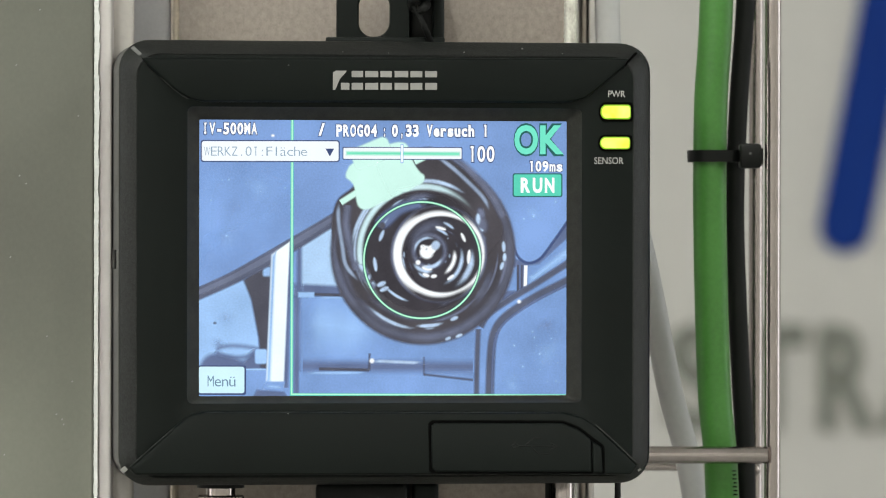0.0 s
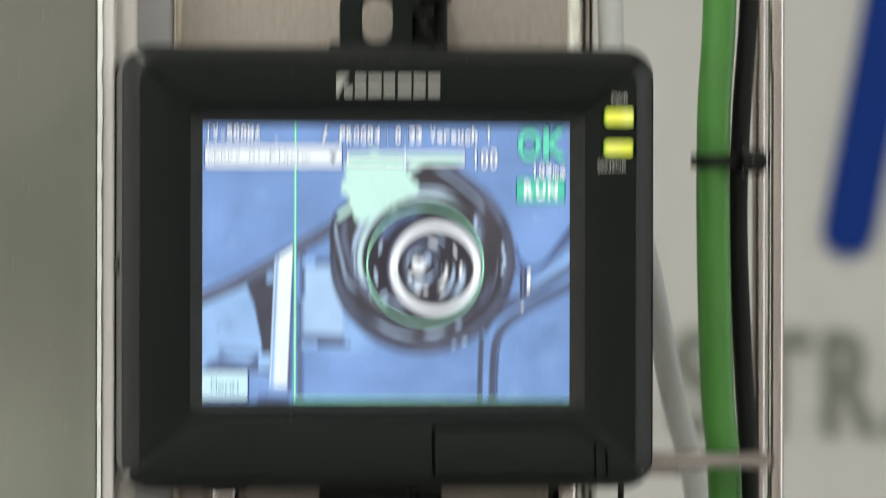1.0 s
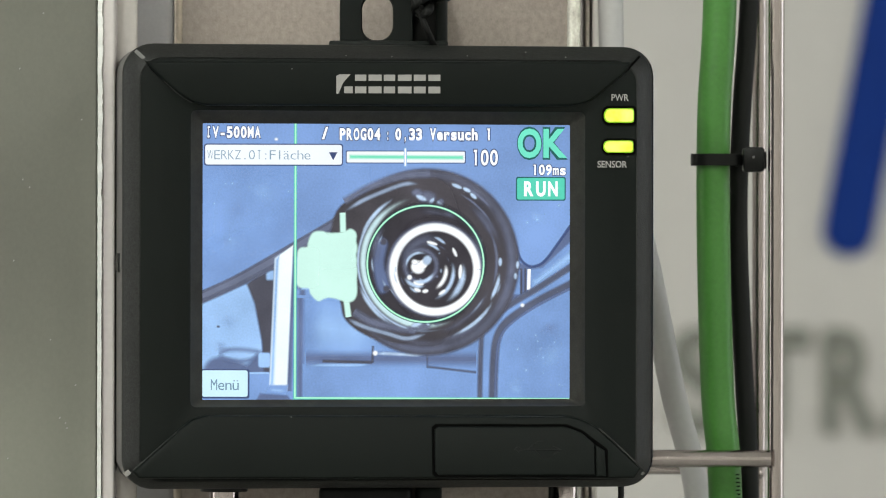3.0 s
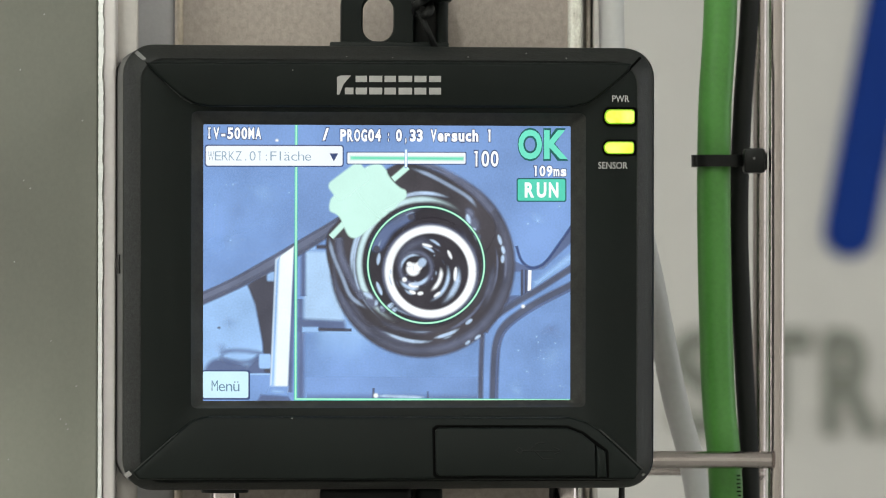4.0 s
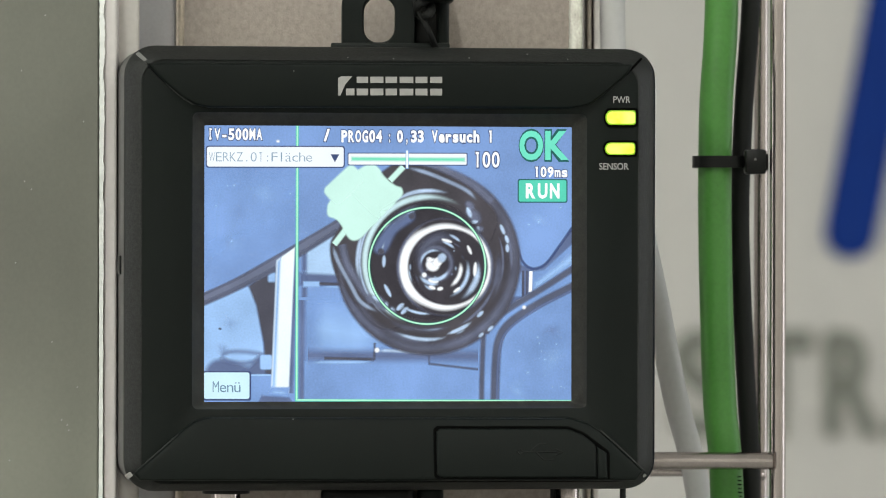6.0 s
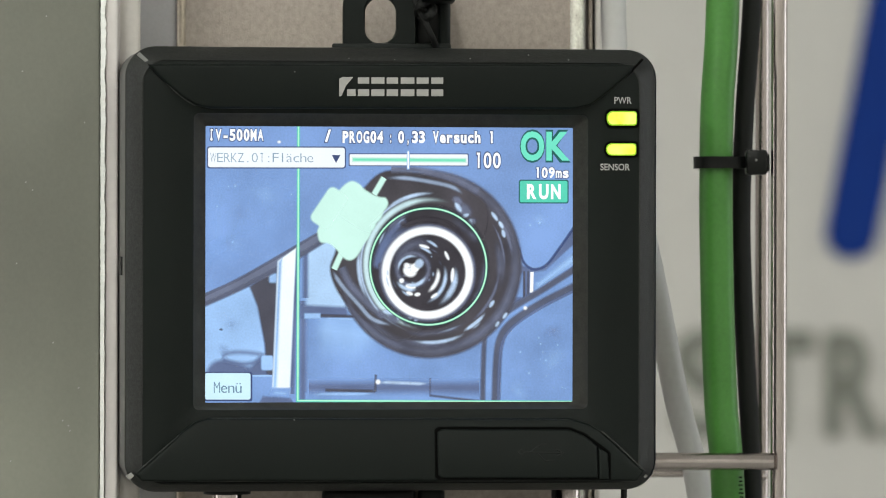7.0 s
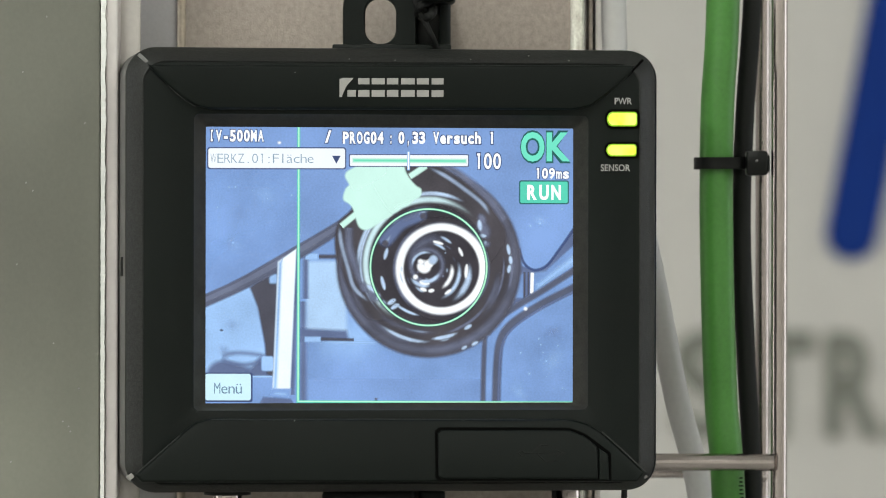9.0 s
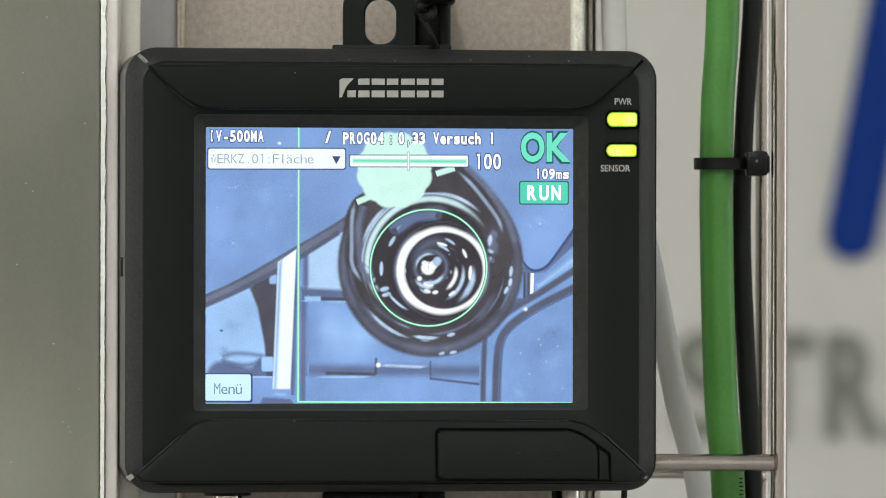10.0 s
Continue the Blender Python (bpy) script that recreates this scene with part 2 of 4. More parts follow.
def build_hall():
    h = HALL
    t = 0.2
    tagged(part("floor", box_bm(h["x0"] - t, h["y0"] - t, h["z0"] - t, h["x1"] + t, h["y1"] + t, h["z0"]), FLOOR), "pale grey concrete floor of the factory hall", "floor", kind="structure")
    tagged(part("ceiling", box_bm(h["x0"] - t, h["y0"] - t, h["z1"], h["x1"] + t, h["y1"] + t, h["z1"] + t), CEILING), "plain white ceiling of the factory hall", "ceiling", kind="structure")
    for name, b in (("wall_north", (h["x0"] - t, h["y1"], h["x1"] + t, h["y1"] + t)), ("wall_south", (h["x0"] - t, h["y0"] - t, h["x1"] + t, h["y0"]))):
        tagged(part(name, box_bm(b[0], b[1], h["z0"], b[2], b[3], h["z1"]), WALL), "pale warm grey painted wall of the hall", "wall", kind="structure")
    w = WINDOW
    # the west window is an added one, there to hold the west lamp
    for name, window, x0, x1, inner in (("wall_east", "window_1", h["x1"], h["x1"] + t, 0.16), ("wall_west", "added_window_2", h["x0"] - t, h["x0"], 0.04)):
        bm = bmesh.new()
        for b in ((x0, h["y0"], h["z0"], x1, h["y1"], w["z0"]), (x0, h["y0"], w["z1"], x1, h["y1"], h["z1"]), (x0, h["y0"], w["z0"], x1, w["y0"], w["z1"]), (x0, w["y1"], w["z0"], x1, h["y1"], w["z1"])):
            joined(bm, box_bm(*b))
        tagged(part(name, bm, WALL), "pale warm grey painted wall with a window opening", "wall", kind="structure")
        win = thing(window, "plain white framed hall window, out of view", "window", pose(x0 + inner, (w["y0"] + w["y1"]) / 2, (w["z0"] + w["z1"]) / 2), kind="structure")
        hy, hz = (w["y1"] - w["y0"]) / 2, (w["z1"] - w["z0"]) / 2
        bm = bmesh.new()
        for b in ((-0.02, -hy, -hz, 0.02, hy, -hz + 0.06), (-0.02, -hy, hz - 0.06, 0.02, hy, hz), (-0.02, -hy, -hz + 0.06, 0.02, -hy + 0.06, hz - 0.06), (-0.02, hy - 0.06, -hz + 0.06, 0.02, hy, hz - 0.06)):
            joined(bm, box_bm(*b))
        part("window_frame", bm, CEILING, win)
        pane = part("pane", box_bm(-0.003, -hy + 0.05, -hz + 0.05, 0.003, hy - 0.05, hz - 0.05), GLASS, win)
        pane.visible_shadow = False
    for lx, ly in LAMPS:
        lamp = thing("strip_light", "long white strip light under the hall ceiling", "ceiling light", pose(lx, ly, 2.2), group="strip lights of the hall")
        part("housing", box_bm(-0.15, -0.8, -0.06, 0.15, 0.8, 0, 0.01), CEILING, lamp)
        part("diffuser", box_bm(-0.12, -0.75, -0.072, 0.12, 0.75, -0.061, 0.004), TUBE_GLASS, lamp)


def wall_sign():
    """The blurred lettering and the blue stroke on the wall behind."""
    y = HALL["y1"]
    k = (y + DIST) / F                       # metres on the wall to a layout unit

    def at(px, py):
        return EYE[0] + (px - 784) * k, EYE[2] - (py - 441) * k

    sign = thing("wall_sign", "painted wall sign with grey capitals and a blue stroke", "sign", pose(0, y, 0))
    for letter, p0, p1 in (("S", 1192, 1300), ("T", 1318, 1438), ("R", 1462, 1562), ("A", 1572, 1700)):
        x, z = at(p0, 768)
        bm = text_bm(letter, 255 * k, bold=0.03, thick=0.002)
        lo, hi = min(v.co.x for v in bm.verts), max(v.co.x for v in bm.verts)
        for v in bm.verts:
            v.co.x = (v.co.x - lo) * (p1 - p0) * k / (hi - lo)
        part("letter", shifted(bm, x, -0.003, z), GREY_PAINT, sign, "dark grey painted capital letter", smooth=False)
    ax, az = at(1507, 414)
    bx, bz = at(1594, -60)
    d = Vector((bx - ax, bz - az)).normalized()
    s = Vector((d.y, -d.x)) * 46 * k
    pts = []
    for i in range(13):
        a = math.pi * i / 12
        pts.append(Vector((ax, az)) - s * math.cos(a) - d * 46 * k * math.sin(a))
    pts += [Vector((bx, bz)) + s, Vector((bx, bz)) - s]
    part("blue_stroke", plate_bm([tuple(p) for p in pts], -0.004, 0), BLUE_PAINT, sign, "broad slanted blue stroke with a round end", smooth=False)


# ---- the machine frame round the monitor, laid out in units of 0.108 mm at the display that spread with depth ----
def back(px, py, y):
    """The place at depth y with the layout coordinates (px, py)."""
    k = (y - EYE[1]) / F
    return Vector((EYE[0] + (px - 784) * k, y, EYE[2] - (py - 441) * k))


def upright(name, px0, px1, y0, y1, material, label, category, bevel=0.001, z0=-1.35, z1=0.75):
    a, b = back(px0, 0, y0), back(px1, 0, y0)
    ob = thing(name, label, category, pose((a.x + b.x) / 2, (y0 + y1) / 2, 0))
    w, d = (b.x - a.x) / 2, (y1 - y0) / 2
    part("upright_body", box_bm(-w, -d, z0, w, d, z1, bevel, 3), material, ob)
    return ob


def frame_posts():
    upright("steel_post", 312, 1029, 0.045, 0.085, STEEL_BROWN, "brushed stainless steel machine post behind the monitor", "post", 0.0012)
    post = bpy.data.objects["steel_post"]
    # strips lighter than the post paint the highlights along its two edges
    for px0, px1, m, label in ((1008, 1033, STEEL_EDGE_SHINE, "bright worn rounded edge with its highlight painted in"), (313, 329, BRASSY_EDGE_SHINE, "brownish worn edge with its highlight painted in")):
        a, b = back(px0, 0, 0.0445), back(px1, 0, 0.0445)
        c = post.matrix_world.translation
        part("worn_edge_shine", box_bm(a.x - c.x, 0.0445 - c.y, -1.35, b.x - c.x, 0.06 - c.y, 0.75, 0.0009, 3), m, post, label)
    upright("zinc_rail", 240, 312.5, 0.047, 0.12, ZINC, "bluish zinc-coated rail beside the steel post", "rail", 0.001)
    strip = upright("cover_strip", 204, 248, 0.0185, 0.0205, STRIP, "pale beige cover strip behind the acrylic guard", "strip", 0.0008)
    c = strip.matrix_world.translation
    a, b = back(186, 0, 0.0112), back(208.5, 0, 0.0112)
    part("edge_lip", box_bm(a.x - c.x, 0.0112 - c.y, -1.35, b.x - c.x, 0.0205 - c.y, 0.75, 0.0006, 3), PALE_STRIP, strip, "pinkish rounded lip")
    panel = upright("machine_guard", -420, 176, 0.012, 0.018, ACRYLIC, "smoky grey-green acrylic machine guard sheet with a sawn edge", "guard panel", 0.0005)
    a, b = back(178, 0, 0.010), back(186.5, 0, 0.010)
    c = panel.matrix_world.translation
    w, t = (b.x - a.x) / 2, (a.x + b.x) / 2 - c.x
    bm = bmesh.new()
    rows = [[bm.verts.new((t + x, y - c.y, z)) for x, y in ((-w, 0.0100), (w, 0.0100), (w, 0.018), (-w, 0.018))] for z in [-1.35 + 0.05 * i for i in range(25)] + [-0.07 + 0.0005 * i for i in range(281)] + [0.1 + 0.05 * i for i in range(14)]]
    rnd = random.Random(2)
    for row in rows:
        z = row[0].co.z
        rough = min(1.0, max(0.12, 0.55 + 10 * z))          # sawn roughly above, cleanly below
        row[0].co.x += rnd.uniform(-0.12, 0.12) * w
        row[1].co.x += rough * w * (rnd.uniform(-0.25, 0.25) + 0.8 * noise.noise(Vector((0, 0, z * 45))) + 0.7 * noise.noise(Vector((3, 0, z * 260)))) - 0.5 * w * (1 - rough)
    for p, q in zip(rows, rows[1:]):
        for i in range(4):
            bm.faces.new((p[i], p[(i + 1) % 4], q[(i + 1) % 4], q[i]))
    bmesh.ops.recalc_face_normals(bm, faces=bm.faces[:])
    for px, py in ((112, 748), (122, 757), (125, 766), (58, 340), (46, 326), (40, 130), (82, 32), (30, 470), (95, 610), (140, 690), (20, 820), (150, 220)):
        g = back(px, py, 0.012)
        part("dust_grain", shifted(tube_bm([(-0.00012, 0, -0.0001), (0.0001, 0, 0.00016)], 0.00012, 6), g.x - c.x, g.y - c.y, g.z - c.z), PRINT_AND_GLEAM, panel)
    part("sawn_edge", bm, ACRYLIC_EDGE, panel, "bright sawn sheet edge")
    upright("side_rail", 1040, 1049, 0.06, 0.09, STEEL_BROWN, "narrow brown steel rail beside the post", "rail", 0.0004)
    upright("pale_strip", 1053, 1063, 0.06, 0.09, PALE_STRIP, "narrow pale pinkish strip beside the brown rail", "strip", 0.0003)


def wire_tray():
    """The wire-mesh cable tray on which the cables run."""
    tray = thing("wire_cable_tray", "stainless steel wire-mesh cable tray with welded cross wires", "cable tray", pose(0, 0.03, 0))
    base = Vector((0, 0.03, 0))
    for px, y, r in ((1379, 0.040, 14.5), (1349, 0.066, 12.5)):
        a, b = back(px, 0, y), back(px, 0, y)
        a.z, b.z = -1.35, 0.75
        part("long_wire", tube_bm([a - base, b - base], r * (y + DIST) / F, 20), STEEL, tray)
    w = back(1350, 843, 0.058)
    bm = bmesh.new()
    bmesh.ops.create_icosphere(bm, subdivisions=2, radius=9 * (0.058 + DIST) / F, matrix=Matrix.Translation(w - base) @ Matrix.Diagonal((1, 0.8, 1.3, 1)))
    for v in bm.verts:
        v.co += v.normal * 0.0002 * noise.noise(v.co * 900)
    part("weld_bead", bm, STEEL, tray, "rough weld bead")
    for py, y, x0, x1, r in ((818, 0.037, 1090, 1370, 15.5), (838, 0.072, 1090, 1212, 8)):
        a, b = back(x0, py, y), back(x1, py, y)
        part("cross_wire", tube_bm([a - base, b - base], r * (y + DIST) / F, 20), STEEL, tray)


def cable(name, pts, r, material, label, y):
    p = [back(px, py, yy) for px, py, yy in pts]
    ob = thing(name, label, "cable", pose(*p[len(p) // 2]))
    c = p[len(p) // 2]
    part("sheath", tube_bm([q - c for q in p], r * (y + DIST) / F, 28), material, ob)
    return ob


def cables():
    green = cable("green_cable", [(1300, -1500, 0.056), (1284, -500, 0.048), (1279, 0, 0.046), (1269, 200, 0.045), (1268, 420, 0.045), (1276, 700, 0.045), (1290, 882, 0.046), (1300, 1400, 0.056), (1300, 4000, 0.056)], 30, GREEN_RUBBER, "thick green rubber network cable tied to the tray", 0.039)
    c = green.matrix_world.translation
    for px, py, w in ((1311, 846, 4), (1312, 853, 3), (1312, 860, 4), (1313, 867, 3), (1313, 874, 4), (1314, 881, 3), (1314, 888, 4)):
        p = back(px, py, 0.0431)
        part("printed_tick", shifted(box_bm(-w * 1.1e-4, -0.0002, -0.00012, w * 1.1e-4, 0.0002, 0.00012), *(p - c)), SHADE_AND_TICK_BLACK, green, "small black printed tick")
    cable("black_cable", [(1350, -1500, 0.056), (1338, -300, 0.056), (1331, 0, 0.054), (1318, 200, 0.053), (1312, 400, 0.053), (1321, 640, 0.053), (1333, 882, 0.053), (1335, 1400, 0.056), (1330, 4000, 0.056)], 17, RUBBER, "black rubber cable running beside the green one", 0.047)
    cable("grey_cable", [(1086, -1500, 0.066), (1086, -200, 0.062), (1087, 80, 0.062), (1100, 260, 0.062), (1151, 470, 0.060), (1197, 700, 0.058), (1243, 900, 0.058), (1300, 1400, 0.061), (1300, 4000, 0.061)], 22.5, GREY_SHEATH, "light grey plastic cable passing behind the monitor", 0.054)


def cable_tie():
    o = back(1272, 288, 0.037)
    k = (DIST + 0.037) / F
    tie = thing("cable_tie", "black plastic cable tie round the green and black cables", "cable tie", pose(*o))
    # the band: a flat loop seen edge-on, round both cables
    loop = []
    for i in range(24):
        a = 2 * math.pi * i / 24
        x = 8 * k + 49 * k * math.copysign(abs(math.cos(a)) ** 0.6, math.cos(a))
        y = 0.0085 + 44 * k * math.copysign(abs(math.sin(a)) ** 0.6, math.sin(a))
        loop.append((x, y))
    bm = bmesh.new()
    inner = [(8 * k + (x - 8 * k) * 0.93, 0.0085 + (y - 0.0085) * 0.9) for x, y in loop]
    rows = [[bm.verts.new((x, y, z)) for x, y in ring] for ring, z in ((loop, 10.5 * k), (loop, -10.5 * k), (inner, -10.5 * k), (inner, 10.5 * k))]
    for a, b in zip(rows, rows[1:] + rows[:1]):
        for i in range(24):
            bm.faces.new((a[i], a[(i + 1) % 24], b[(i + 1) % 24], b[i]))
    bmesh.ops.recalc_face_normals(bm, faces=bm.faces[:])
    part("band", bm, PLASTIC_DEEP, tie)
    part("lock_head", box_bm(50 * k, 0.002, -22 * k, 88 * k, 0.0075, 22 * k, 5 * k), PLASTIC_DEEP, tie)
    # a light grey dot: the glint at the lock's hole put into the colour
    part("lock_hole_glint", box_bm(66 * k, 0.0017, 2 * k, 70 * k, 0.0024, 6 * k, 1 * k), PLASTIC_GLEAM, tie, "painted glint at the small hole of the lock head")
    part("band_tail", box_bm(84 * k, 0.003, -16 * k, 92 * k, 0.006, 14 * k, 2 * k), PLASTIC_DEEP, tie)


# ---- the monitor ----
# Its own space: x to its right, z up, y away from the viewer; the middle of the display is the origin.
YAW = 8.6
LEAN = 0.13
K = DIST / F / math.cos(radians(YAW))


def flat(px, py, w=0.0):
    """Monitor coordinates (x, z) on the plane w metres in front of the display, for layout coordinates."""
    d = Vector(((px - 784) / F, 1.0, -(py - 441) / F))
    c, s = math.cos(radians(YAW)), math.sin(radians(YAW))
    n, u = Vector((s, -c, 0)), Vector((c, s, 0))
    e = Vector(EYE)
    t = (w - e.dot(n)) / d.dot(n)
    p = e + d * t
    return p.dot(u), p.z


def outline(px0, py0, px1, py1, r, w, n=8):
    x0, z0 = flat(px0, py1, w)[0], (flat(px0, py1, w)[1] + flat(px1, py1, w)[1]) / 2
    x1, z1 = flat(px1, py0, w)[0], (flat(px0, py0, w)[1] + flat(px1, py0, w)[1]) / 2
    return rounded(x0, z0, x1, z1, r * K, n), -w


def leaned(bm):
    """The lower panel and what lies in it lean back a little towards the top."""
    top = flat(700, 742, 0.004)[1]
    for v in bm.verts:
        v.co.y -= LEAN * (top - v.co.z)
    return bm


def build_monitor():
    mon = thing("inspection_monitor", "black plastic inspection monitor with a lit colour display, on a bracket", "monitor", pose(0, 0, 0, 0, 0, YAW))
    # housing: back shell, rounded shoulder, bevel and front frame down into the display's recess
    o1 = outline(226, 88, 1160, 870, 52, -0.002)[0]
    o2 = outline(223, 87, 1160, 871, 52, 0.001)[0]
    back_shell = [((x * 0.985, z * 0.985), 0) for x, z in o1]
    part("back_shell", loops_bm([([p for p, _ in back_shell], 0.0265), ([(x * 0.998, z * 0.998) for x, z in o1], 0.0245), (o1, 0.023), (o1, 0.004), (o1, 0.0012)], cap_first=True), PLASTIC_SHELL, mon, "dark grey plastic back shell")
    rim = [(o2, 0.001), (o2, -0.0003), outline(225, 89, 1158, 869, 51, 0.0008), outline(250, 110, 1135, 859, 42, 0.0032), outline(252, 111, 1133, 858, 41, 0.0033), outline(254, 113, 1131, 856, 40, 0.0032)]
    part("rim", loops_bm(rim), PLASTIC_RIM, mon, "coarse dark grey bevelled rim")
    face = [outline(254, 113, 1131, 856, 40, 0.0032), outline(256, 115, 1129, 854, 39, 0.0032), outline(258, 117, 1127, 853, 38, 0.0033),
            outline(338, 196, 1046, 732, 12, 0.0033), outline(343, 204, 1041, 727, 10, 0.003)]
    part("front_frame", loops_bm(face), PLASTIC, mon, "black textured front frame round the display")
    bezel = [outline(343, 204, 1041, 727, 10, 0.003), outline(346, 207, 1037, 725, 8, 0.0024), outline(360, 222, 1019, 719, 4, 0.0010), outline(364, 227, 1014, 714, 2, 0.0006)]
    part("display_bezel", loops_bm(bezel), BEZEL, mon, "sloping brownish black bezel round the display")
    # the two proud panels above and below the display
    top = [flat(*p, 0.004) for p in ((262, 116), (1122, 116), (1116, 132), (1068, 172), (1046, 188), (1015, 195), (372, 195), (345, 189), (318, 172), (274, 132))]
    part("logo_panel", plate_bm(top, -0.0046, -0.003, 0.0008, 3), PLASTIC, mon, sharp=20)
    low = [flat(*p, 0.004) for p in ((372, 742), (1010, 742), (1042, 751), (1066, 766), (1140, 835), (1126, 853), (250, 855), (238, 842), (318, 772), (345, 750))]
    part("lower_panel", leaned(plate_bm(low, -0.0046, -0.003, 0.0008, 3)), PLASTIC, mon, sharp=20)
    # worn ridges along the slanted edges of the panels, their highlights painted as lighter plastic
    for pts, w, r in ((((1066, 765), (1095, 791), (1118, 813), (1141, 835)), 0.0044, 0.00016), (((318, 773), (290, 797), (262, 821), (241, 840)), 0.0046, 0.00009), (((345, 190), (328, 180), (312, 167), (296, 152)), 0.0046, 0.00008), (((375, 744), (600, 743.5), (800, 743.5), (1005, 744)), 0.0047, 0.00005)):
        line = [(flat(*p, w)[0], -w, flat(*p, w)[1]) for p in pts]
        part("panel_ridge", leaned(tube_bm(line, r, 8)) if pts[0][1] > 700 else tube_bm(line, r, 8), RIDGE_SHINE, mon, "worn panel edge with its highlight painted lighter")
    # the socket cover in the lower panel; a black plate paints the shade of its gap
    gap = [flat(*p, 0.0043) for p in ((776, 757), (1008, 757), (1036, 768), (1078, 800), (1080, 804), (1080, 850), (774, 851), (769, 845), (769, 763))]
    part("cover_gap_shade", leaned(plate_bm(gap, -0.00462, -0.004)), SHADE_AND_TICK_BLACK, mon, "black plate painting the shaded gap round the socket cover", smooth=False)
    lid = [flat(*p, 0.0046) for p in ((781, 761.5), (1007, 761.5), (1034, 772), (1055, 789), (1057, 796), (1057, 848), (781, 848), (774, 842), (774, 767))]
    cover = part("socket_cover", leaned(plate_bm(lid, -0.0050, -0.0042, 0.0005, 3)), PLASTIC, mon, "black hinged socket cover with an embossed plug symbol", sharp=20)
    tab = [flat(*p, 0.0046) for p in ((1058.5, 793), (1075, 804), (1076.5, 849), (1058.5, 849))]
    part("cover_tab", leaned(plate_bm(tab, -0.0049, -0.0042, 0.0003)), PLASTIC, mon)
    bm = bmesh.new()
    for a, b in (((928, 802), (998, 803)), ((984, 797), (998, 803)), ((984, 809), (998, 803)), ((940, 801), (956, 788)), ((956, 788), (968, 788)), ((950, 803), (964, 817)), ((964, 817), (982, 816)), ((922, 797), (928, 802)), ((922, 807), (928, 802)), ((916, 802), (922, 797)), ((916, 802), (922, 807))):
        p, q = Vector(flat(*a, 0.0048)), Vector(flat(*b, 0.0048))
        joined(bm, tube_bm([(p.x, -0.0049, p.y), (q.x, -0.0049, q.y)], 0.00017, 8))
    part("plug_symbol", leaned(bm), PLASTIC_DEEP, cover, "embossed plug symbol")
    # grooves at the four corners: three with their gleam painted light grey, one with its shade painted black
    for a, b, w, m in (((246, 97), (275, 126), 3.2, PLASTIC_GLEAM), ((1109, 135), (1139, 106), 1.8, SHADE_AND_TICK_BLACK), ((229, 850), (237, 843), 4, PRINT_AND_GLEAM), ((1144, 847), (1148, 843), 2, PRINT_AND_GLEAM)):
        p, q = Vector(flat(*a, 0.003)), Vector(flat(*b, 0.003))
        d = (q - p).normalized()
        s = Vector((-d.y, d.x)) * w * K
        ya, yb = (-0.0042, -0.0023) if m is SHADE_AND_TICK_BLACK else (-0.0014, -0.0036) if w == 3.2 else (-0.0014, -0.0021)
        bm = bmesh.new()
        vs = [bm.verts.new((c.x, y, c.y)) for c, y in ((p - s, ya), (q - s, yb), (q + s, yb), (p + s, ya))]
        f = bm.faces.new(vs)
        ext = bmesh.ops.extrude_face_region(bm, geom=[f])
        for v in [g for g in ext["geom"] if isinstance(g, bmesh.types.BMVert)]:
            v.co.y += 0.002
        bmesh.ops.recalc_face_normals(bm, faces=bm.faces[:])
        part("corner_groove", bm, m, mon)
    # a few grains of dust on the plastic
    for px, py in ((619, 106), (700, 108), (521, 130), (834, 106), (938, 99), (1008, 108), (521, 746)):
        x, z = flat(px, py, 0.004)
        y = 0.0046 if 116 < py < 760 and py < 195 or py > 745 else 0.0012 + (py - 88) / 25 * 0.0021
        part("dust_grain", shifted(tube_bm([(-0.00012, 0, 0), (0.00012, 0, 0.00006)], 0.00013, 6), x, -y, z), DUST, mon)
    # a dark slot in the flank of the shell
    part("card_slot", box_bm(min(o1)[0] - 0.0003, 0.0125, flat(0, 491)[1], min(o1)[0] + 0.003, 0.018, flat(0, 457)[1], 0.0001), PLASTIC_DEEP, mon, "narrow dark card slot")
    # the maker's mark as plain light bars: a wedge and seven pairs
    wedge = [(600, 173), (600, 142), (606, 139), (625, 139), (612, 154), (604, 173)]
    bars = [[(x0, y0), (x1, y0), (x1, y1), (x0, y1)] for x0, x1 in ((614, 629), (633, 653), (657, 680), (684, 704), (709, 733), (737, 758), (763, 784)) for y0, y1 in ((139.5, 150.5), (160.5, 172.5)) if x0 > 614 or y0 > 150]
    for pts in [wedge] + bars:
        part("mark_bar", plate_bm([flat(*p, 0.0044) for p in pts], -0.00472, -0.0041), PRINT_AND_GLEAM, mon, "light grey bar of the maker's mark", smooth=False)
    # indicator lamps and their captions
    lit = glow("yellow_green_lamp", srgb(250, 246, 62), 0.06, 300, 1.1, second=srgb(253, 255, 132))
    fringe = glow("green_lamp_fringe", srgb(150, 215, 30), 0.1, 300, 0.9)
    for cx, cy, w, h in ((1101, 211, 54, 26), (1100, 266, 54, 22)):
        x0, x1, y0, y1 = cx - w / 2, cx + w / 2, cy - h / 2, cy + h / 2
        pts = [(x1 - 5, y0), (x1 - 1.5, y0 + 1.5), (x1, y0 + 5), (x1, y1 - 5), (x1 - 1.5, y1 - 1.5), (x1 - 5, y1)] + [(x0 + 10 - 10 * math.sin(a), cy + h / 2 * math.cos(a)) for a in [math.pi * j / 10 for j in range(11)]]
        seat = [(cx + (x - cx) * 1.12, cy + (y - cy) * 1.32) for x, y in pts]
        part("lamp_seat", plate_bm([flat(*p, 0.0036) for p in seat], -0.0037, -0.003), SHADE_AND_TICK_BLACK, mon)
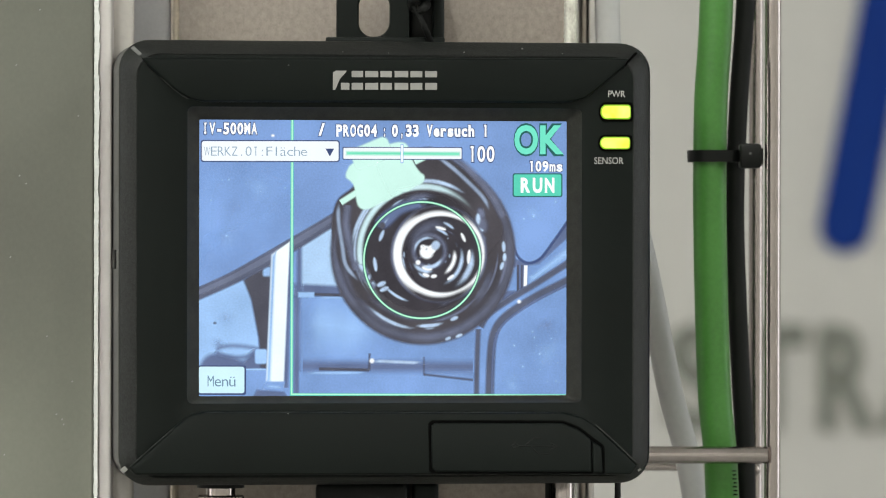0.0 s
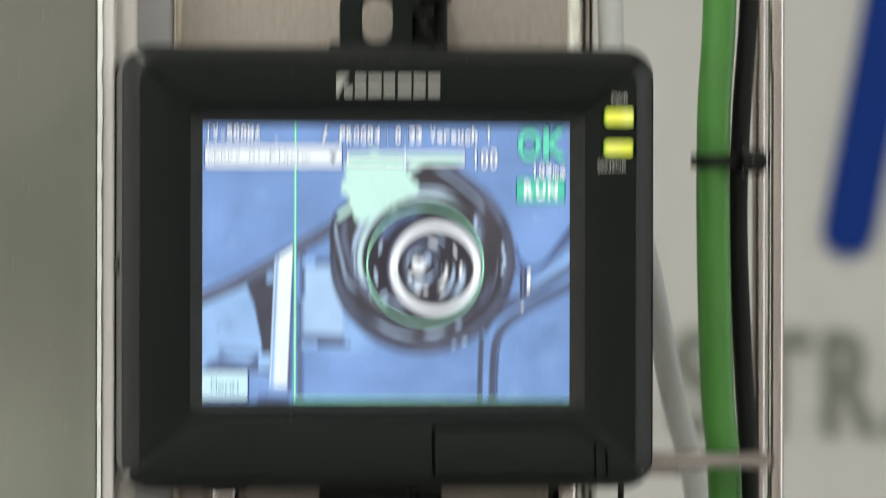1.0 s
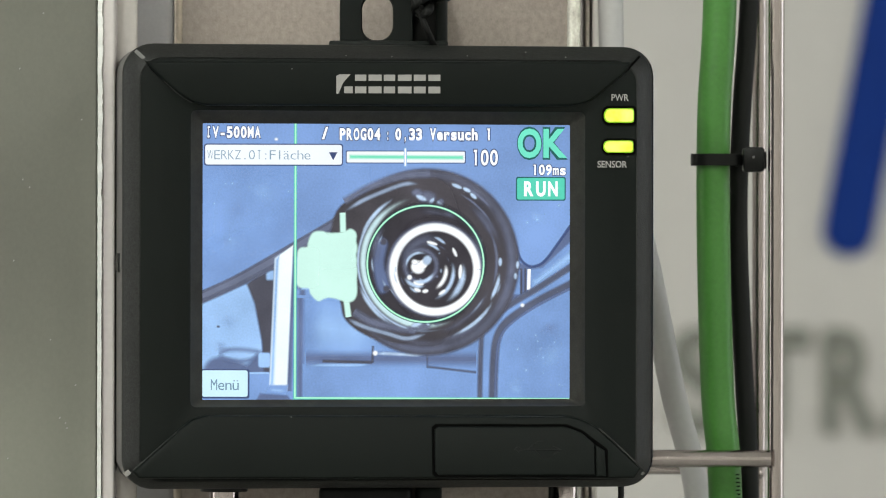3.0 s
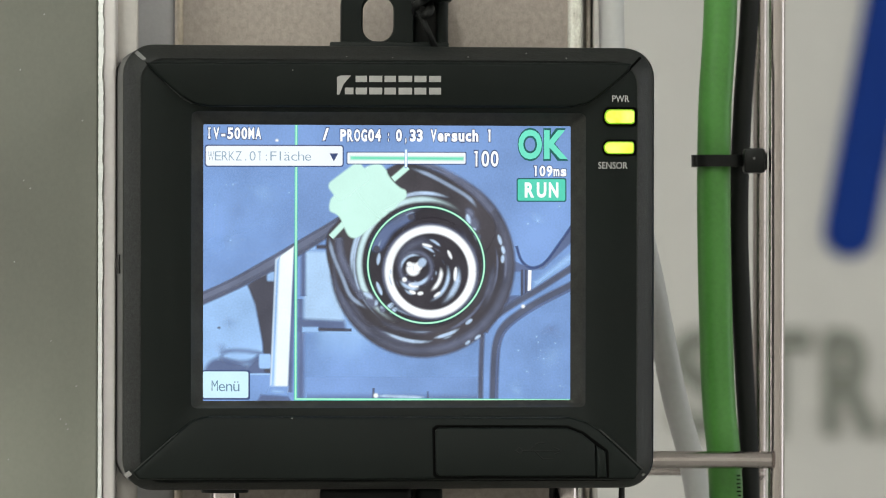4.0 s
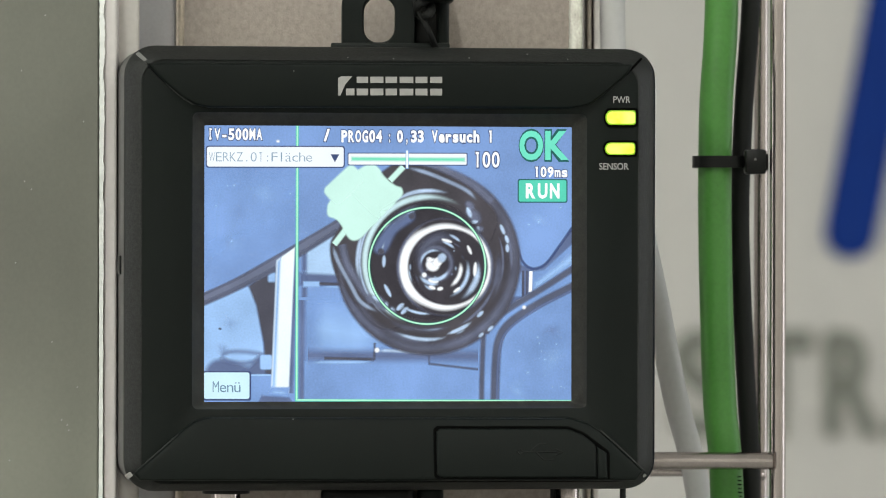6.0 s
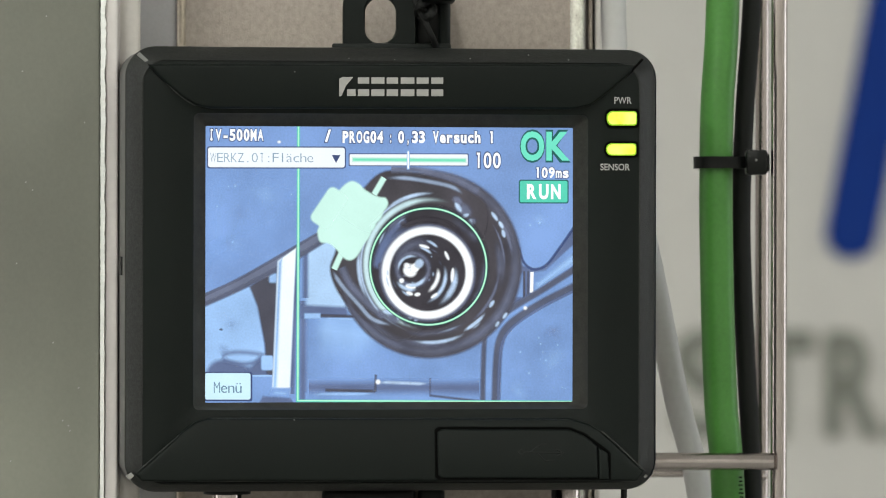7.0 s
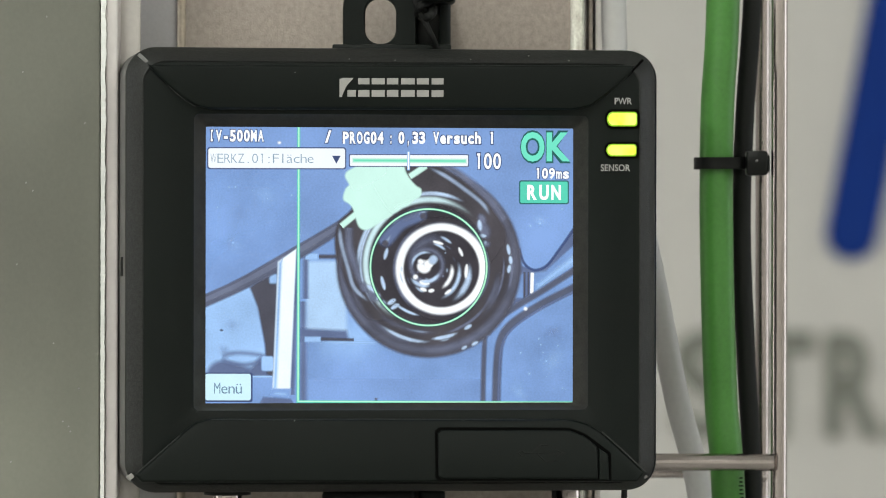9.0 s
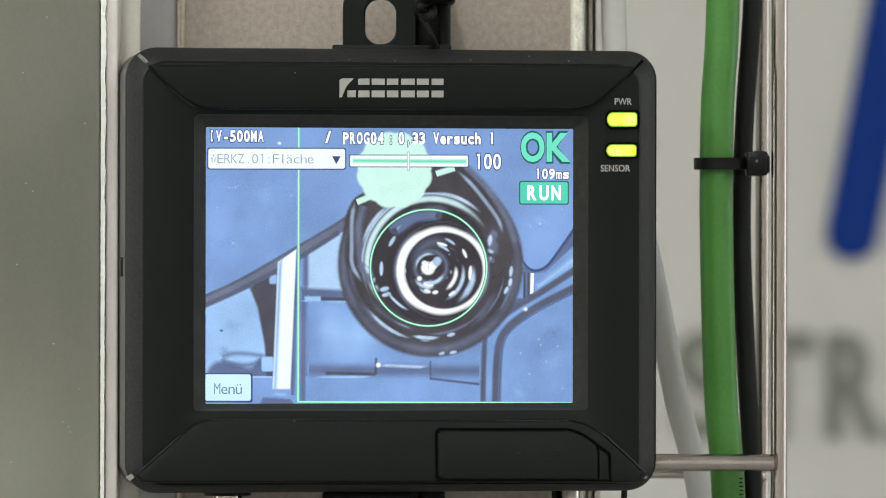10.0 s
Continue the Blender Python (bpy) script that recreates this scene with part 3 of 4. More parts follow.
        lamp = part("indicator_lamp", plate_bm([flat(*p, 0.004) for p in pts], -0.0040, -0.0033, 0.0003), fringe, mon, "lit yellow-green indicator lamp")
        core = [(cx + (x - cx) * 0.93, cy + (y - cy) * 0.84) for x, y in pts]
        part("lamp_core", plate_bm([flat(*p, 0.0041) for p in core], -0.00415, -0.0039, 0.0001), lit, lamp)
    for words, px, py in (("PWR", 1102, 185), ("SENSOR", 1088.5, 303)):
        bm = text_bm(words, 16.5 * K, 0.008, 0.88, align="CENTER")
        x, z = flat(px, py, 0.0036)
        part("caption", shifted(bm, x, -0.0036, z), CAPTION, mon, "small light grey printed caption", smooth=False)
    return mon


# ---- the display's picture ----
LAYER = 0.00004
TAB_PIECES = []                              # block, neck and lobes of the highlighted tab


def tab_layer(i):
    """The two halves and the neck lie over the lobes."""
    return 1.6 + 0.08 * ((i + 12) % 15)


TURN_X, TURN_Y = 757, 470                    # where the cap turns, in layout units


def lcd_colour(name, rgb, vary=0.06, scale=120.0, strength=1.03, soft=True):
    """A colour of the display with cloudy tone, fine grain and, at the rim of an area, a soft passage."""
    m, t, b = nodes_of(name)
    n, l = t.nodes, t.links
    colour = srgb(*rgb)
    b.inputs["Base Color"].default_value = (0.01, 0.01, 0.012, 1)
    b.inputs["Roughness"].default_value, b.inputs["Specular IOR Level"].default_value = 0.35, 0.2
    b.inputs["Emission Strength"].default_value = strength
    co, big, fine = n.new("ShaderNodeTexCoord"), n.new("ShaderNodeTexNoise"), n.new("ShaderNodeTexNoise")
    big.inputs["Scale"].default_value, big.inputs["Detail"].default_value = scale, 4
    fine.inputs["Scale"].default_value, fine.inputs["Detail"].default_value = 2600, 1
    l.new(co.outputs["Object"], big.inputs["Vector"])
    l.new(co.outputs["Object"], fine.inputs["Vector"])
    mix = n.new("ShaderNodeMath")
    mix.operation = "MULTIPLY_ADD"
    mix.inputs[1].default_value = 0.24
    l.new(fine.outputs["Fac"], mix.inputs[0])
    low = n.new("ShaderNodeMath")
    low.operation = "MULTIPLY"
    low.inputs[1].default_value = 0.76
    l.new(big.outputs["Fac"], low.inputs[0])
    l.new(low.outputs[0], mix.inputs[2])
    ramp = n.new("ShaderNodeValToRGB")
    ramp.color_ramp.elements[0].position, ramp.color_ramp.elements[1].position = 0.33, 0.67
    ramp.color_ramp.elements[0].color = (*[c * (1 - vary) for c in colour], 1)
    ramp.color_ramp.elements[1].color = (*[c * (1 + vary) for c in colour], 1)
    l.new(mix.outputs[0], ramp.inputs[0])
    l.new(ramp.outputs[0], b.inputs["Emission Color"])
    if soft:
        sep, rng = n.new("ShaderNodeSeparateXYZ"), n.new("ShaderNodeMapRange")
        rng.interpolation_type = "SMOOTHSTEP"
        l.new(co.outputs["UV"], sep.inputs[0])
        l.new(sep.outputs[0], rng.inputs["Value"])
        l.new(rng.outputs[0], b.inputs["Alpha"])
    return m


def patch(name, faces, layer, material, parent, label="", origin=False):
    """Lit areas of the display, one mesh; faces of (x, y, cover) in layout units, or about an origin."""
    bm = bmesh.new()
    uv = bm.loops.layers.uv.new("cover")
    for pts in faces:
        pts = [(*p, 1.0) if len(p) == 2 else p for p in pts]
        if origin:
            vs = [bm.verts.new((x * K, 0, -y * K)) for x, y, _ in pts]
        else:
            vs = [bm.verts.new((p[0], 0, p[1])) for p in (flat(x, y) for x, y, _ in pts)]
        f = bm.faces.new(vs)
        for lp, p in zip(f.loops, pts):
            lp[uv].uv = (p[2], 0)
    bmesh.ops.remove_doubles(bm, verts=bm.verts[:], dist=1e-9)
    bmesh.ops.triangulate(bm, faces=[f for f in bm.faces if len(f.verts) > 4])
    ob = part(name, bm, material, parent, label, smooth=False)
    ob.location.y = -LAYER * layer
    return ob


def area(points, soft=3.0):
    """A filled outline whose rim fades over soft units."""
    soft *= 1.5 if soft > 2 else 1
    p = [Vector(q) for q in points]
    if sum(a.x * b.y - b.x * a.y for a, b in zip(p, p[1:] + p[:1])) < 0:
        p.reverse()
    k, inner, outer = len(p), [], []
    for i in range(k):
        d1, d2 = (p[i] - p[i - 1]).normalized(), (p[(i + 1) % k] - p[i]).normalized()
        nrm = Vector((d1.y + d2.y, -d1.x - d2.x))
        nrm = nrm.normalized() / max(0.5, nrm.length / 2) if nrm.length > 1e-6 else Vector((d1.y, -d1.x))
        outer.append(p[i] + nrm * soft / 2)
        inner.append(p[i] - nrm * soft / 2)
    faces = [[(*outer[i], 0), (*outer[(i + 1) % k], 0), (*inner[(i + 1) % k], 1), (*inner[i], 1)] for i in range(k)]
    return faces + [[(*q, 1) for q in inner]]


def stripe(path, width, soft=3.0, fade=0.0, cover=1.0):
    """A stripe along a path with soft flanks; its ends fade over that share of its length."""
    soft *= 1.4 if soft > 2 else 1
    rows, last = [], len(path) - 1
    for i, c in enumerate(path):
        d = (path[min(i + 1, last)] - path[max(i - 1, 0)]).normalized()
        nrm, u = Vector((-d.y, d.x)), i / last
        e = cover * (min(1.0, min(u, 1 - u) / fade) if fade else 1.0)
        w = width * (0.45 + 0.55 * e / cover) if fade else width
        o, n = w / 2 + soft / 2, max(w / 2 - soft / 2, 0.1)
        rows.append([(*(c.xy + nrm * s), a * e) for s, a in ((o, 0), (n, 1), (-n, 1), (-o, 0))])
    return [[a[j], b[j], b[j + 1], a[j + 1]] for a, b in zip(rows, rows[1:]) for j in range(3)]


def band(points, width, soft=3.0, fade=0.0, cover=1.0):
    path = smooth_path([(x, y, 0) for x, y in points], 8) if len(points) > 2 else [Vector((*points[0], 0)).lerp(Vector((*points[1], 0)), i / 6) for i in range(7)]
    return stripe(path, width, soft, fade, cover)


def arc(cx, cy, r, width, a0, a1, soft=3.0, fade=0.0, cover=1.0):
    """A curved stripe; angles in degrees, 0 to the right, 90 downwards."""
    n = max(8, int(abs(a1 - a0) / 5))
    path = [Vector((cx + r * math.cos(radians(a0 + (a1 - a0) * i / n)), cy + r * math.sin(radians(a0 + (a1 - a0) * i / n)), 0)) for i in range(n + 1)]
    return stripe(path, width, soft, fade, cover)


def disc(cx, cy, rx, ry=None, turn=0.0, soft=3.0, n=None):
    ry, c, s = ry or rx, math.cos(radians(turn)), math.sin(radians(turn))
    n = n or (72 if rx > 40 else 20)
    pts = [(rx * math.cos(2 * math.pi * i / n), ry * math.sin(2 * math.pi * i / n)) for i in range(n)]
    return area([(cx + x * c - y * s, cy + x * s + y * c) for x, y in pts], min(soft, 1.8 * min(rx, ry)))


def rbox(x0, y0, x1, y1, r, soft=1.2):
    return area(rounded(x0, y0, x1, y1, r, 5), soft)


def curved(points, soft=3.0, steps=5):
    """A filled outline that swings through its points."""
    p, out = points, []
    for i in range(len(p)):
        a, b, c, d = (Vector(p[(i + k) % len(p)]) for k in (-1, 0, 1, 2))
        for s in range(steps):
            u = s / steps
            q = 0.5 * (2 * b + (c - a) * u + (2 * a - 5 * b + 4 * c - d) * u * u + (3 * b - a - 3 * c + d) * u ** 3)
            out.append((q.x, q.y))
    return area(out, soft)


NARROW = {"1": 0.42, "I": 0.42, ",": 0.2, ".": 0.2, ":": 0.2, "/": 0.95, "-": 0.7, "l": 0.2}


def lcd_text(name, words, x0, x1, base, tall, layer, material, parent, bold=0.02, edge=None, label="", fill=0.86):
    """Words in equal cells between x0 and x1 on the display, with a dark edge if asked; a bar | stands for half a cell."""
    cells = sum(0.5 if ch == "|" else 1.0 for ch in words)
    pitch = (x1 - x0) / cells
    for mat, extra, up in ((edge, 0.05, 0), (material, 0, 0.5)):
        if mat is None:
            continue
        whole, at = bmesh.new(), 0.0
        for ch in words:
            if ch in " |":
                at += 0.5 if ch == "|" else 1.0
                continue
            bm = text_bm(ch, 1.0, bold + extra)
            if ch in "1I":
                w = 0.045 + bold + extra
                for u0, u1, v0 in ((-0.16, 0.1, 0.6), (-0.16, 0.22, 0.0), (-0.16, 0.22, 0.6))[0 if ch == "1" else 1:1 if ch == "1" else 3]:
                    mid = (min(v.co.x for v in bm.verts) + max(v.co.x for v in bm.verts)) / 2
                    bm.faces.new([bm.verts.new((mid + u, -0.01, v)) for u, v in ((u0 - extra, v0 - extra), (u1, v0 - extra), (u1, v0 + w + 0.04), (u0 - extra, v0 + w + 0.04))])
            xs = [v.co.x for v in bm.verts]
            lo, hi = min(xs), max(xs)
            w = pitch * fill * NARROW.get(ch, 1.0) + extra * 52
            cx = x0 + (at + 0.5) * pitch
            a, b = Vector(flat(cx - w / 2, base)), Vector(flat(cx + w / 2, base))
            for v in bm.verts:
                u = (v.co.x - lo) / (hi - lo)
                v.co = Vector((a.x + (b.x - a.x) * u, v.co.y * 0.0001, a.y + (b.y - a.y) * u + v.co.z * tall * K / 0.69))
            joined(whole, bm)
            at += 1.0
        ob = part(name if up else "text_edge", whole, mat, parent, label, smooth=False)
        ob.location.y = -LAYER * (layer + up)


def build_display(mon):
    base = lcd_colour("lcd_slate_blue", (125, 159, 214), 0.2, 55, soft=False)
    field = lcd_colour("lcd_upper_field", (125, 159, 214), 0.2, 55)
    pale = lcd_colour("lcd_pale_blue", (156, 195, 242), 0.18, 80)
    mid = lcd_colour("lcd_mid_blue", (125, 160, 215), 0.2, 80)
    shade = lcd_colour("lcd_shade_blue", (96, 112, 150), 0.16, 110)
    dark = lcd_colour("lcd_dark_slate", (76, 77, 90), 0.2, 140)
    slate = lcd_colour("lcd_slate", (88, 95, 117), 0.2, 120)
    seam_grey = lcd_colour("lcd_seam_grey", (106, 114, 138), 0.2, 120)
    black = lcd_colour("lcd_black", (69, 66, 72), 0.3, 110)
    deep = lcd_colour("lcd_deep_black", (54, 51, 58), 0.3, 200)
    steel = lcd_colour("lcd_steel_glint", (184, 208, 236), 0.25, 250)
    rail_grey = lcd_colour("lcd_rail_grey", (148, 166, 192), 0.2, 200)
    dim = lcd_colour("lcd_dim_glint", (104, 111, 134), 0.25, 250)
    white = lcd_colour("lcd_white", (246, 251, 255), 0.05, 150, 1.1)
    bluish = lcd_colour("lcd_bluish_white", (236, 250, 255), 0.07, 130, 1.1)
    glare = lcd_colour("lcd_glare", (176, 210, 246), 0.16, 90)
    mint = lcd_colour("lcd_pale_mint", (206, 248, 236), 0.05, 120)
    collar_mint = lcd_colour("lcd_collar_mint", (204, 234, 240), 0.15, 150)
    green = lcd_colour("lcd_green", (108, 226, 186), 0.05, 200)
    teal = lcd_colour("lcd_teal", (88, 212, 184), 0.08, 200)
    line = lcd_colour("lcd_line_green", (184, 251, 214), 0.05, 200)
    dteal = lcd_colour("lcd_dark_teal", (28, 96, 92), 0.1, 200)
    edge = lcd_colour("lcd_edge_blue", (58, 74, 118), 0.1, 200)
    button = lcd_colour("lcd_button_white", (243, 250, 254), 0.04, 120)
    cyan = lcd_colour("lcd_button_cyan", (208, 243, 254), 0.06, 120)
    t_white = lcd_colour("lcd_text_white", (250, 253, 255), 0.03, 150, 1.1, soft=False)
    t_edge = lcd_colour("lcd_text_edge", (58, 74, 118), 0.1, 200, soft=False)
    t_green = lcd_colour("lcd_text_green", (114, 230, 201), 0.05, 200, soft=False)
    t_dteal = lcd_colour("lcd_text_dark_teal", (28, 96, 92), 0.1, 200, soft=False)
    t_menu = lcd_colour("lcd_text_menu", (104, 138, 164), 0.1, 300, soft=False)
    t_faint = lcd_colour("lcd_text_faint", (140, 165, 184), 0.1, 300, soft=False)

    lcd = part("display", plate_bm([flat(*p) for p in ((362, 223), (1016, 228), (1016, 717), (362, 716))], 0.0, 0.002), base, mon, "lit colour display with a blue camera picture", smooth=False)

    # the still parts of the camera picture
    patch("upper_sheen", curved([(364, 330), (460, 300), (560, 330), (520, 400), (430, 450), (364, 470)], 60), 0.5, mid, lcd)
    patch("lower_left_area", area([(360, 542), (447, 508), (456, 540), (468, 605), (473, 668), (360, 668)], 4), 1, pale, lcd)
    patch("dark_gap", area([(442, 510), (494, 470), (488, 668), (473, 664), (469, 612), (456, 545)], 4), 2, dark, lcd)
    patch("seam", band([(360, 535), (420, 508), (482, 474), (540, 440), (602, 402), (650, 366)], 19, 3), 3, seam_grey, lcd)
    patch("seam_edge", band([(360, 526), (420, 498), (482, 463), (540, 429), (602, 392), (640, 364)], 4, 3), 3.5, slate, lcd)
    patch("seam_edge", band([(360, 543), (420, 516), (482, 484), (540, 450), (600, 412)], 8, 4), 3.4, slate, lcd)
    patch("recess_shade", curved([(366, 664), (376, 646), (398, 640), (440, 652), (448, 668), (380, 668)], 8), 1.4, shade, lcd)
    patch("oval_rim", band([(390, 635), (410, 627), (440, 627), (474, 632)], 8, 7, 0.1, 0.7) + band([(390, 635), (404, 643), (428, 647), (452, 644), (468, 634)], 8, 7, 0.1, 0.75), 1.7, shade, lcd)
    patch("low_shadow", area([(446, 650), (462, 632), (484, 628), (484, 668), (424, 668)], 8), 1.6, shade, lcd)
    patch("bolt_head", rbox(463, 632, 484, 658, 4, 3), 2.5, pale, lcd)
    patch("bolt_head", rbox(477, 486, 490, 503, 3, 4), 2.5, pale, lcd)
    patch("ledge", area([(440, 667), (484, 667), (484, 718), (440, 718)], 2), 2, mid, lcd)
    patch("ledge_glint", band([(446, 668), (482, 668)], 3, 2), 2.2, pale, lcd)
    patch("upright_bar", area([(492, 465), (524, 442), (513.5, 699), (482.5, 697)], 3), 4, bluish, lcd)
    patch("upright_bar_shade", area([(493, 466), (499, 461), (490, 690), (484, 690)], 6), 4.3, pale, lcd)
    patch("bar_foot", area([(482, 689), (516, 689), (513, 706), (476, 702)], 3), 4.6, mid, lcd)
    patch("bar_foot_glint", band([(482, 697), (511, 700)], 4, 3.5, 0.2, 0.7), 4.8, pale, lcd)
    patch("bar_foot_shade", area([(466, 704), (514, 707), (520, 716), (460, 716)], 4), 4.4, shade, lcd)
    patch("bar_shadow", band([(527, 446), (522, 560), (517, 700)], 8, 5), 3.8, shade, lcd)

    patch("block_side", area([(532, 458), (604, 418), (604, 540), (532, 540)], 4), 1, mid, lcd)
    patch("block_edge", band([(541, 440), (541, 530)], 9, 6), 2.1, shade, lcd)
    patch("lower_plate", area([(544, 535), (852, 535), (852, 672), (544, 672)], 3), 1, mid, lcd)
    patch("lower_plate_sheen", band([(548, 585), (600, 590), (700, 610)], 60, 58, 0.3, 0.7), 1.2, pale, lcd)
    patch("plate_shadow_edge", band([(537, 535), (537, 712)], 12, 8), 1.6, shade, lcd)

    # the bent channel on the other side
    patch("right_area", area([(1016, 515), (968, 540), (912, 574), (897, 594), (890, 625), (887, 718), (1016, 718)], 3), 1, mid, lcd)
    patch("side_arm_shade", curved([(1018, 405), (992, 440), (968, 470), (948, 479), (926, 472), (900, 470), (900, 545), (930, 535), (1018, 478)], 3), 1.5, shade, lcd)
    patch("side_arm", area([(942, 484), (966, 480), (1016, 434), (1016, 472), (945, 520)], 4), 2.0, mid, lcd)
    patch("side_arm_sheen", area([(950, 505), (1016, 452), (1016, 466), (950, 512)], 8), 2.2, pale, lcd)
    patch("side_arm_glint", band([(942, 483), (941, 520)], 6, 2), 2.8, white, lcd)
    patch("side_block", area([(903, 486), (926, 486), (926, 528), (903, 528)], 4), 2.4, mid, lcd)
    patch("side_arm_line", band([(928, 482), (928, 532)], 3, 2) + band([(935, 482), (935, 526)], 2, 2), 2.8, dark, lcd)
    patch("upper_right_corner", band([(918, 440), (926, 464), (938, 476), (952, 478), (970, 468), (994, 436), (1018, 402)], 4, 3), 2.6, edge, lcd)
    patch("channel_floor", band([(1018, 492), (955, 528), (905, 562), (876, 600), (870, 650), (868, 720)], 26, 3), 3, mid, lcd)
    patch("channel_edge", band([(1018, 478), (960, 515), (912, 544), (876, 570), (862, 592)], 11, 4), 3.4, slate, lcd)
    patch("channel_edge", band([(1018, 509), (956, 541), (906, 574), (886, 604), (880, 650), (878, 720)], 15, 4), 3.4, slate, lcd)
    patch("channel_sheen", band([(1018, 515), (956, 547), (909, 580), (890, 607), (884, 650), (882, 720)], 4, 3), 3.5, shade, lcd)
    patch("channel_line", band([(858, 596), (856, 650), (855, 720)], 9, 4), 3.4, slate, lcd)
    patch("channel_bolt", disc(930, 547, 3), 3.6, white, lcd)
    rnd = random.Random(4)
    spots = [(rnd.uniform(372, 560), rnd.uniform(320, 440)) for _ in range(9)] + [(rnd.uniform(905, 1008), rnd.uniform(590, 705)) for _ in range(14)] + [(rnd.uniform(935, 1008), rnd.uniform(368, 420)) for _ in range(4)]
    for x, y in spots:
        patch("dust_speck", disc(x, y, rnd.uniform(0.8, 1.7), n=8), 3.8, pale, lcd)
    patch("dust_speck", disc(392, 586, 2.4, 1.6), 3.8, dark, lcd)
    patch("dust_speck", disc(494, 254, 2.6, 2), 3.8, white, lcd)

    # uneven light over the picture's plain areas
    haze = random.Random(8)
    for cx, cy, spread in ((440, 360, 60), (420, 420, 50), (560, 370, 40), (960, 640, 46), (930, 690, 30), (985, 590, 30), (960, 400, 30), (420, 580, 40), (400, 620, 30)):
        for _ in range(2):
            x, y, a = cx + haze.uniform(-spread, spread) * 0.5, cy + haze.uniform(-spread, spread) * 0.4, haze.uniform(0, math.pi)
            dx, dy = spread * 0.5 * math.cos(a), spread * 0.5 * math.sin(a)
            w = haze.uniform(0.4, 0.8) * spread
            patch("haze", band([(x - dx, y - dy), (x, y), (x + dx, y + dy)], w, w * 0.97, 0.45, haze.uniform(0.25, 0.5)), 1.25, pale if haze.random() > 0.35 else shade, lcd)
    # the field above the seam lies over the carrier
    patch("upper_field", area([(531, 303), (660, 303), (660, 350), (602, 392), (531, 433)], 3), 2.9, field, lcd)
    # the moving parts of the camera picture
    move = {}
    carrier = patch("carrier", area([(-215, 20), (-92, 20), (-92, -2), (4, 0), (4, 26), (94, 36), (94, 130), (-215, 130)], 3), 1.8, mid, mon, "grey-blue carrier plate in the picture", origin=True)
    move["carrier"] = carrier
    patch("carrier_block", area([(-214, -251), (-146, -251), (-143, -126), (-214, -126)], 8), 0.1, glare, carrier, origin=True)
    patch("carrier_slot", area([(-225, -134), (-143, -130), (-139, -112), (-225, -112)], 6), 0.3, shade, carrier, origin=True)
    patch("carrier_slot_dark", band([(-189, -115), (-130, -113.5)], 5, 3), 0.5, dark, carrier, origin=True)
    patch("carrier_clip", rbox(-217, -119, -189, -110, 1, 3), 0.6, pale, carrier, origin=True)
    patch("carrier_top_slot", band([(-192, -259), (-150, -259)], 7, 4), 0.5, dark, carrier, origin=True)
    patch("carrier_top_slot", rbox(-216, -264, -194, -254, 1, 3), 0.6, pale, carrier, origin=True)
    patch("carrier_lip", band([(-190, -110), (-80, -108)], 3, 3, 0.2, 0.8), 0.55, pale, carrier, origin=True)
    patch("carrier_shade", band([(-209, 10), (92, 12)], 16, 14), 0.2, shade, carrier, origin=True)
    patch("carrier_glint", band([(-88, 1), (2, 5)], 5, 3, 0.1, 0.85), 0.5, steel, carrier, origin=True)
    patch("carrier_glint", disc(-87, 1, 4, soft=3), 0.6, white, carrier, origin=True)
    patch("carrier_glint", band([(-205, 22), (-94, 22)], 4, 3, 0.2), 0.45, pale, carrier, origin=True)
    patch("carrier_line", band([(-180, 15), (-92, 17)], 5, 3), 0.4, dark, carrier, origin=True)
    patch("carrier_line", band([(5, 25), (92, 35)], 4, 3, 0, 0.8), 0.4, dark, carrier, origin=True)
    patch("carrier_line", band([(-92, 18), (-91, -12)], 4, 3, 0, 0.8), 0.4, dark, carrier, origin=True)
    patch("carrier_line", band([(5, 27), (5, -6)], 3, 3, 0, 0.6), 0.4, dark, carrier, origin=True)

    body = patch("cap", disc(-1, 0, 164, soft=5), 4.4, black, mon, "black glossy round cap in the picture", origin=True)
    move["cap"] = body

    def on(name, faces, layer, material, label=""):
        return patch(name, faces, layer, material, body, label, origin=True)
    on("outer_band", arc(0, 0, 153, 18, 0, 360, 16, 0, 0.55), 0.12, dim)
    on("outer_rim", arc(0, 0, 158, 7, 190, 330, 6, 0.3) + arc(0, 0, 140, 12, 275, 345, 10, 0.3), 0.15, dim)
    on("shoulder", curved([(-72, -152), (-108, -140), (-136, -96), (-146, -30), (-132, 40), (0, 70), (132, 36), (144, -30), (128, -90), (92, -156), (40, -172), (-30, -172)], 4), 0.2, black)
    on("rail", band([(-104, -138), (-117, -110), (-129, -64), (-136, -30), (-126, 6)], 6, 4, 0.15), 0.7, rail_grey)
    on("rail", band([(80, -152), (102, -118), (121, -78), (134, -44), (135, -18)], 6, 4, 0.2), 0.7, rail_grey)
    on("rail_shade", band([(-92, -126), (-108, -96), (-118, -50), (-120, -16)], 10, 9), 0.4, dim)
    on("rail_shade", band([(100, -150), (128, -104), (148, -50), (154, 0)], 9, 8), 0.4, dim)
    on("stub", band([(-66, -141), (-102, -135)], 10, 3), 0.6, mint)
    on("stub", band([(46, -150), (80, -152)], 10, 3), 0.6, mint)
    on("collar_back", arc(0, 0, 126, 6, 205, 250, 4, 0.3) + arc(0, 0, 124, 5, 285, 330, 4, 0.3), 0.55, steel)
    on("collar", arc(0, 0, 113, 9, 150, 345, 5, 0.2), 0.8, collar_mint)
    on("collar_rim", arc(0, 0, 122, 4, 160, 330, 3, 0.25, 0.8), 0.82, steel)
